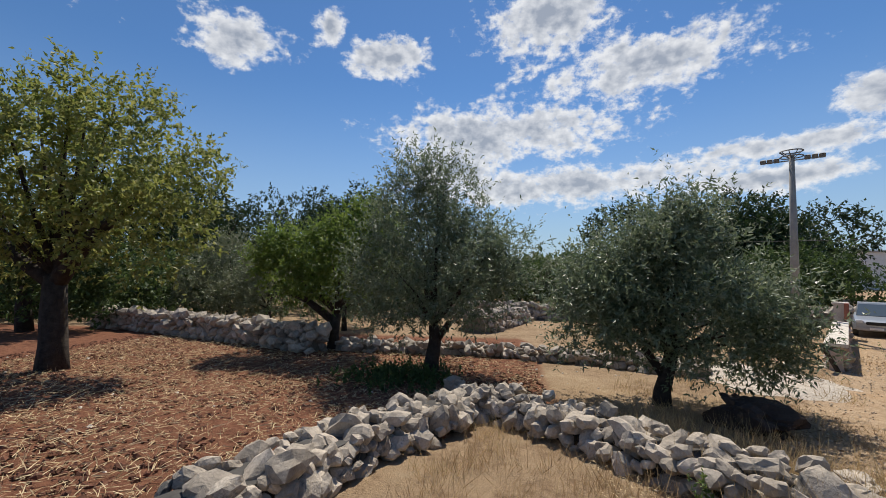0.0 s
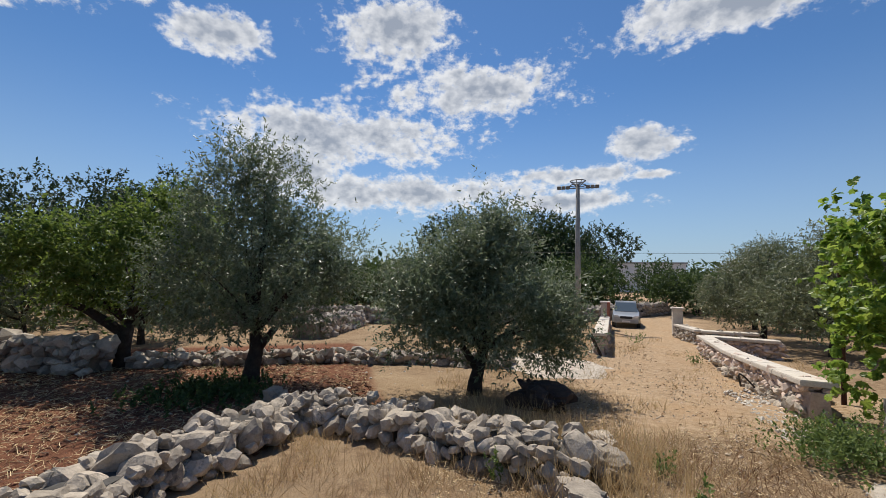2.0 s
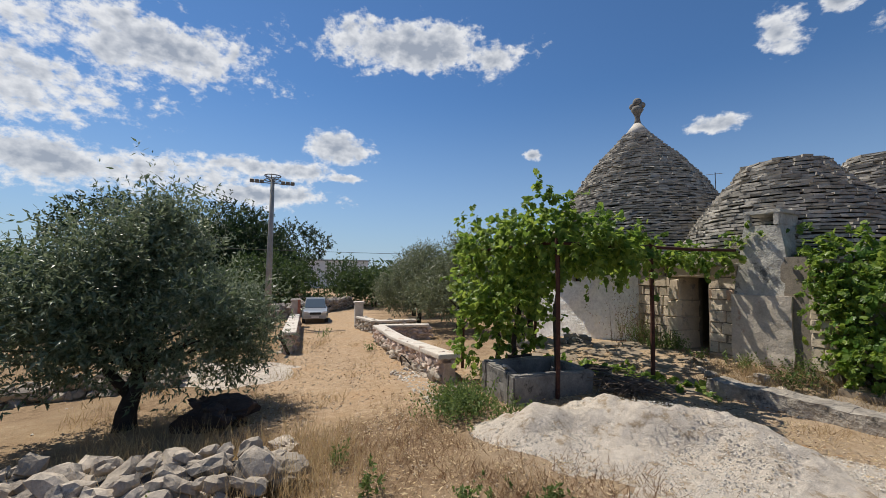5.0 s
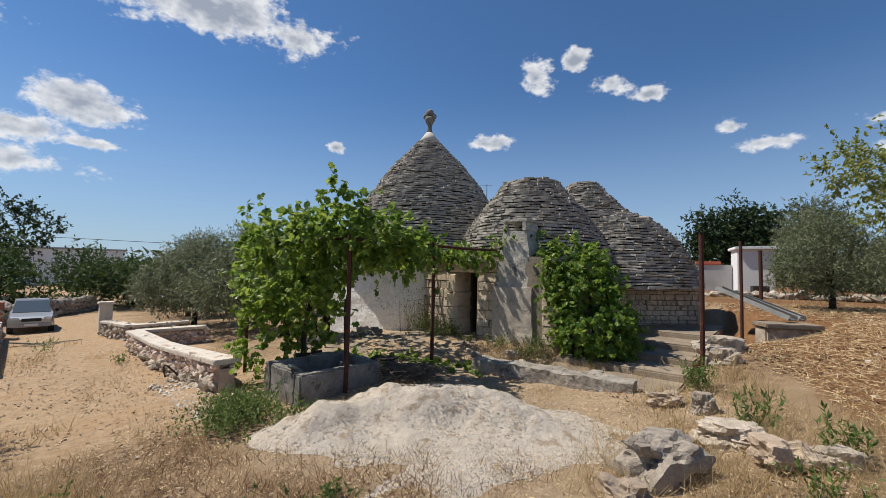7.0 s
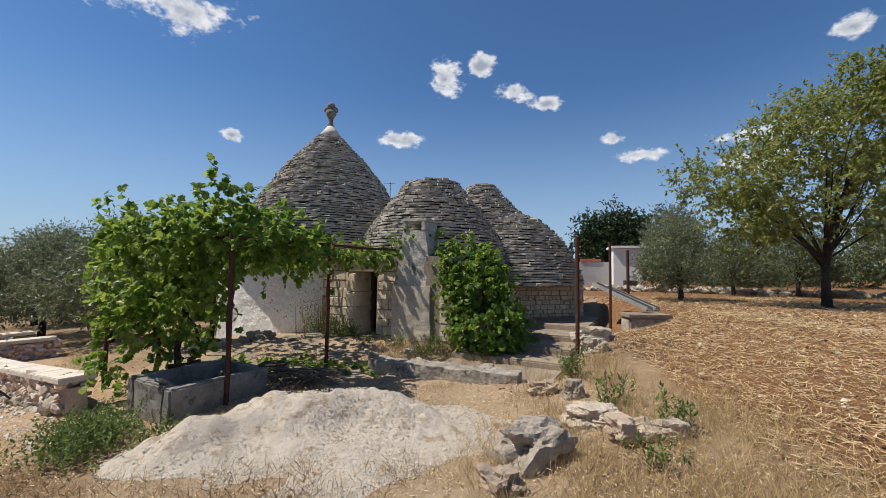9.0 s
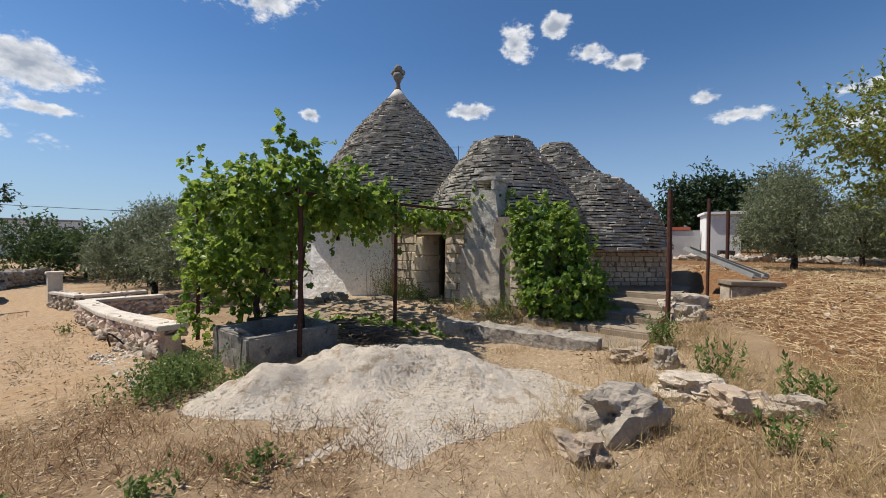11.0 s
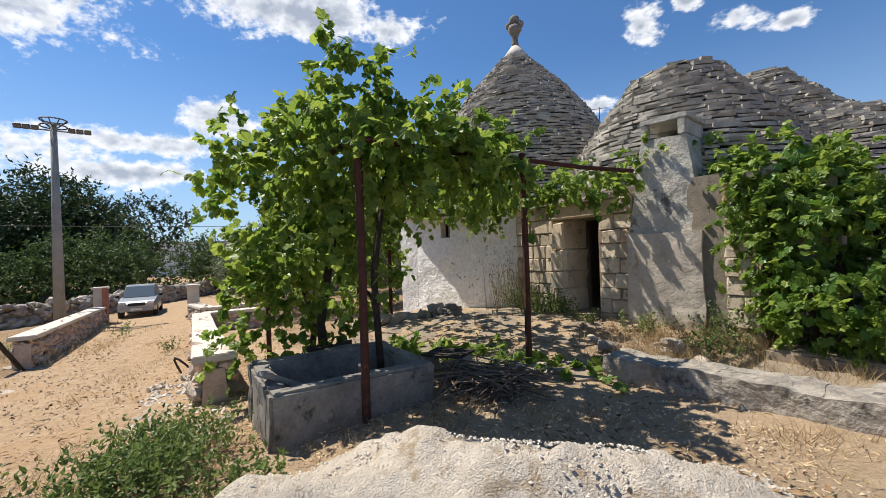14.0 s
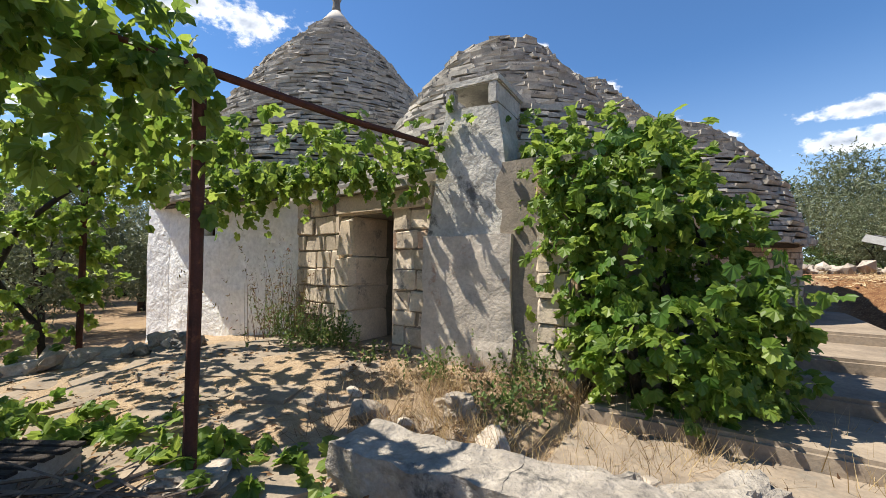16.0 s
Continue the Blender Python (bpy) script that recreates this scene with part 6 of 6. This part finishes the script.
# ---- vine bush on the buttress ----
vb = thing("vine_bush", (2.5, 9.0, gz(2.5, 9.0)), "dense green climbing vine covering the stone buttress", "vine")
bm = bmesh.new()
for k in range(3):
    tube(bm, [(2.2 + 0.3 * k, 9.0, 0.0), (2.15 + 0.35 * k, 9.05, 0.8), (2.0 + 0.4 * k, 9.2, 1.7)], [0.05, 0.04, 0.03], 7)
part("trunk", bm, M_BARK, vb, smooth=True)
b1 = mound(1150, [((2.5, 9.05, 0.9), (0.72, 0.7, 0.88)), ((2.28, 9.4, 1.7), (0.68, 0.6, 0.7)), ((1.95, 9.4, 2.1), (0.45, 0.4, 0.5)), ((2.9, 9.2, 0.65), (0.5, 0.5, 0.68)), ((2.2, 9.55, 2.25), (0.45, 0.4, 0.42))], 0.7, 0.2)
b2 = hang((1.45, 9.3), (2.3, 8.6), 34, 1.9, 1.2)
vine_part("foliage", [(*b1, 9), (*b2, 8)], vb, 0.10)
LEAFPC = bpy.data.meshes.new("vine_leaf")
LEAFPC.from_pydata(LEAF_VINE[0], [], LEAF_VINE[1])
LEAFPC.materials.append(leafmat("outer vine leaf", (0.09, 0.185, 0.028), (0.09, 0.185, 0.028), 0.4, 0.45))
p, d = crown_points(420, [((2.52, 9.05, 0.95), (0.84, 0.8, 0.93)), ((2.25, 9.4, 1.78), (0.76, 0.65, 0.8))], 0.93)
for q, e in zip(p, d):
    if q[2] > gz(q[0], q[1]) + 0.1 and e[1] < 0.35:
        ax = Vector((rnd.uniform(-0.6, 0.6), rnd.uniform(-0.4, 0.4), -1)).normalized()
        up = Vector(e) + Vector((rnd.uniform(-0.4, 0.4), rnd.uniform(-0.4, 0.4), 0.4))
        yv = up.cross(ax).normalized()
        m3_ = Matrix((ax, yv, ax.cross(yv))).transposed().to_4x4()
        link("leaf", LEAFPC, None, vb, at=Matrix.Translation(q) @ m3_ @ Matrix.Scale(rnd.uniform(0.085, 0.13), 4))
# ivy on the chimney's side
iv = thing("ivy", (1.35, 9.9, 2.6), "green ivy on the chimney and slab roof", "vine")
p, d = mound(60, [((1.5, 10.1, 2.55), (0.25, 0.35, 0.4)), ((0.45, 10.05, 2.3), (0.12, 0.12, 0.4)), ((0.7, 9.95, 2.85), (0.25, 0.1, 0.1))])
vine_part("leaves", [(p, d, 7)], iv, 0.09)
# dry cut branches by the trough
br = thing("brushwood", (-1.1, 7.2, 0), "pile of dry cut vine branches by the trough", "branches")
bm = bmesh.new()
for k in range(170):
    c = Vector((-1.15 + rnd.uniform(-0.35, 0.35), 7.25 + rnd.uniform(-0.3, 0.3), rnd.uniform(0.02, 0.2)))
    a = rnd.uniform(0, 6.3)
    dd = Vector((math.cos(a), math.sin(a), rnd.uniform(-0.2, 0.3))) * rnd.uniform(0.2, 0.5)
    tube(bm, [c - dd, c + Vector((0, 0, 0.03)), c + dd], [0.007, 0.009, 0.004], 4)
tagged(part("twig_pile", bm, mat("dry twig bark", (0.20, 0.15, 0.11), (0.12, 0.09, 0.07), 9, 0.9, 0.2, 40), br), kind="stuff")

# ---- lamp mast, cable, car, hut ----
mast = thing("lamp_mast", (-20.44, 12.94, -1.14), "tall grey concrete mast with floodlights on a ring", "lamp mast")
bm = bmesh.new()
tube(bm, [(-20.44, 12.94, -1.3), (-20.44, 12.94, 3.0), (-20.44, 12.94, 7.05)], [0.2, 0.15, 0.1], 12)
part("pole", bm, M_CONC, mast, smooth=True)
bm = bmesh.new()
for rad, z in ((0.42, 7.2), (0.42, 6.95)):
    tube(bm, [(-20.44 + rad * math.cos(a), 12.94 + rad * math.sin(a), z) for a in np.linspace(0, 6.28, 17)], [0.03] * 17, 5)
for a in np.linspace(0, 6.28, 9)[:-1]:
    tube(bm, [(-20.44 + 0.42 * math.cos(a), 12.94 + 0.42 * math.sin(a), 7.2), (-20.44, 12.94, 6.8)], [0.02, 0.02], 4)
part("basket", bm, M_STEEL, mast)
sdv = Vector((0.55, 0.83, 0))
for s in (-1.05, -0.8, -0.55, 0.55, 0.8, 1.05):
    c = Vector((-20.44, 12.94, 6.85)) + sdv * s
    bm = bmesh.new()
    box(bm, Matrix.Translation(c) @ Matrix.Rotation(0.98, 4, "Z") @ Matrix.Rotation(0.4, 4, "X"), (0.22, 0.16, 0.2), 0.02)
    part("floodlight", bm, M_STEEL, mast)
bm = bmesh.new()
tube(bm, [Vector((-20.44, 12.94, 6.78)) - sdv * 1.15, Vector((-20.44, 12.94, 6.78)) + sdv * 1.15], [0.03, 0.03], 5)
part("crossbar", bm, M_STEEL, mast)
cable = thing("power_cable", (-30, 18, 3.2), "thin dark power cable crossing the sky", "cable")
bm = bmesh.new()
tube(bm, [(-38 + 4.2 * k, 5 + 4.2 * k, 3.3 + 0.03 * (k - 5) ** 2 * 0.6) for k in range(12)], [0.014] * 12, 4)
part("wire", bm, M_BLACK, cable)

car = thing("car", (-20.3, 16.0, gz(-20.3, 16)), "silver pickup car parked at the gate, facing the drive", "car")
cz = gz(-20.3, 16)
CM = Matrix.Translation((-20.3, 16.0, cz)) @ Matrix.Rotation(math.atan2(-0.61, 0.79), 4, "Z") @ Matrix.Scale(0.82, 4)


def carbox(name, m, secs, label="", parent=car):
    """Body lofted across sections (x, half width, z0, z1)."""
    bm = bmesh.new()
    rings = [[bm.verts.new(CM @ Vector(p)) for p in ((x, -w, z0), (x, w, z0), (x, w, (z0 + z1) / 2), (x, w * 0.93, z1), (x, -w * 0.93, z1), (x, -w, (z0 + z1) / 2))] for x, w, z0, z1 in secs]
    for p, q in zip(rings, rings[1:]):
        for k in range(6):
            bm.faces.new((p[k], p[(k + 1) % 6], q[(k + 1) % 6], q[k]))
    bm.faces.new(rings[0][::-1])
    bm.faces.new(rings[-1])
    bmesh.ops.recalc_face_normals(bm, faces=bm.faces[:])
    return part(name, bm, m, parent, label)


carbox("body", M_CAR, [(-2.4, 0.82, 0.45, 1.0), (-0.3, 0.88, 0.38, 1.05), (1.1, 0.88, 0.38, 1.05), (2.1, 0.84, 0.4, 0.92), (2.35, 0.74, 0.45, 0.8)])
carbox("cabin", M_CAR, [(-1.2, 0.78, 1.0, 1.1), (-0.9, 0.72, 1.0, 1.66), (0.35, 0.70, 1.0, 1.68), (0.75, 0.72, 1.0, 1.3)])
bm = bmesh.new()
bm.faces.new([bm.verts.new(CM @ Vector(p)) for p in ((1.16, -0.72, 1.07), (1.16, 0.72, 1.07), (0.45, 0.62, 1.62), (0.45, -0.62, 1.62))])
r = bmesh.ops.extrude_face_region(bm, geom=bm.faces[:])
bmesh.ops.translate(bm, verts=[v for v in r["geom"] if isinstance(v, bmesh.types.BMVert)], vec=(0, 0, -0.03))
part("windscreen", bm, M_GLASS, car, "dark reflective windscreen")
for s in (-1, 1):
    bm = bmesh.new()
    box(bm, CM @ Matrix.Translation((2.28, s * 0.6, 0.82)), (0.16, 0.3, 0.16), 0.03)
    part("headlight", bm, M_LAMPGL, car)
    bm = bmesh.new()
    box(bm, CM @ Matrix.Translation((0.95, s * 0.98, 1.12)), (0.1, 0.2, 0.15), 0.03)
    part("mirror", bm, M_BLACK, car)
    for x in (1.45, -1.5):
        bm = bmesh.new()
        bmesh.ops.create_cone(bm, cap_ends=True, segments=20, radius1=0.36, radius2=0.36, depth=0.22, matrix=CM @ Matrix.Translation((x, s * 0.76, 0.34)) @ Matrix.Rotation(math.pi / 2, 4, "X"))
        wheel = part("wheel", bm, M_BLACK, car)
        bm = bmesh.new()
        bmesh.ops.create_cone(bm, cap_ends=True, segments=16, radius1=0.2, radius2=0.2, depth=0.24, matrix=CM @ Matrix.Translation((x, s * 0.76, 0.34)) @ Matrix.Rotation(math.pi / 2, 4, "X"))
        part("rim", bm, M_STEEL, wheel)
bm = bmesh.new()
box(bm, CM @ Matrix.Translation((2.33, 0, 0.76)), (0.1, 0.75, 0.16), 0.02)
part("grille", bm, M_BLACK, car)
bm = bmesh.new()
box(bm, CM @ Matrix.Translation((2.36, 0, 0.5)), (0.14, 1.5, 0.2), 0.04)
bp_ = part("bumper", bm, M_GREYWALL, car)
bm = bmesh.new()
box(bm, CM @ Matrix.Translation((2.445, 0, 0.52)), (0.02, 0.5, 0.11))
part("number_plate", bm, M_WHITE, bp_)

hut = thing("white_hut", (14.3, 24.3, 0.9), "small white flat-roofed hut beside a grey wall", "hut")
hm = Matrix.Translation((14.4, 24.3, -0.48)) @ Matrix.Rotation(-0.35, 4, "Z") @ Matrix.Scale(1.24, 4)
for nm, mt, c, s in (("wall", M_WHITEP, (0, 0, 1.95), (1.3, 1.6, 2.3)), ("roof", M_WHITEP, (0.05, 0, 3.16), (1.6, 1.9, 0.12)), ("grey_wall", M_GREYWALL, (-1.9, 0.4, 1.6), (2.4, 0.25, 1.7)), ("fascia", M_TERRA, (-1.6, 0.38, 2.53), (1.0, 0.3, 0.16)), ("water_butt", M_BARK, (0.05, -1.15, 1.25), (0.55, 0.55, 0.6))):
    bm = bmesh.new()
    box(bm, hm @ Matrix.Translation(c), s, 0.02)
    part(nm, bm, mt, hut)
# distant white farm buildings
for x, y, w in ((-62, 52, 14), (-75, 44, 9), (-48, 62, 8)):
    e = thing("farm_building", (x, y, 0), "pale low farm building far beyond the trees", "building")
    bm = bmesh.new()
    box(bm, Matrix.Translation((x, y, 1.4)) @ Matrix.Rotation(0.8, 4, "Z"), (w, 6, 5.0), 0.05)
    b_ = part("wall", bm, M_WHITEP, e)
    bm = bmesh.new()
    box(bm, Matrix.Translation((x, y, 4.0)) @ Matrix.Rotation(0.8, 4, "Z"), (w + 0.5, 6.5, 0.25), 0.05)
    part("roof", bm, M_GREYWALL, e)
# rough timber and hose at the gate wall's end
tb = thing("timber_offcut", (-11.2, 7.9, gz(-11.2, 7.9)), "weathered timber leaning on the wall's end", "timber")
bm = bmesh.new()
box(bm, Matrix.Translation((-11.25, 7.75, gz(-11.2, 7.8) + 0.35)) @ Matrix.Rotation(0.5, 4, "X"), (0.12, 0.06, 0.8), 0.01)
part("board", bm, M_BARK, tb)
hose = thing("hose_loop", (-6.3, 7.9, gz(-6.3, 7.9)), "black hose looping from the drive wall", "hose")
bm = bmesh.new()
tube(bm, [(-6.55 + 0.25 * k / 5, 7.95 - 0.2 * math.sin(k / 6 * 3.14), gz(-6.4, 7.9) + 0.05 + 0.3 * math.sin(k / 6 * 3.0)) for k in range(7)], [0.018] * 7, 6)
part("hose", bm, M_BLACK, hose)
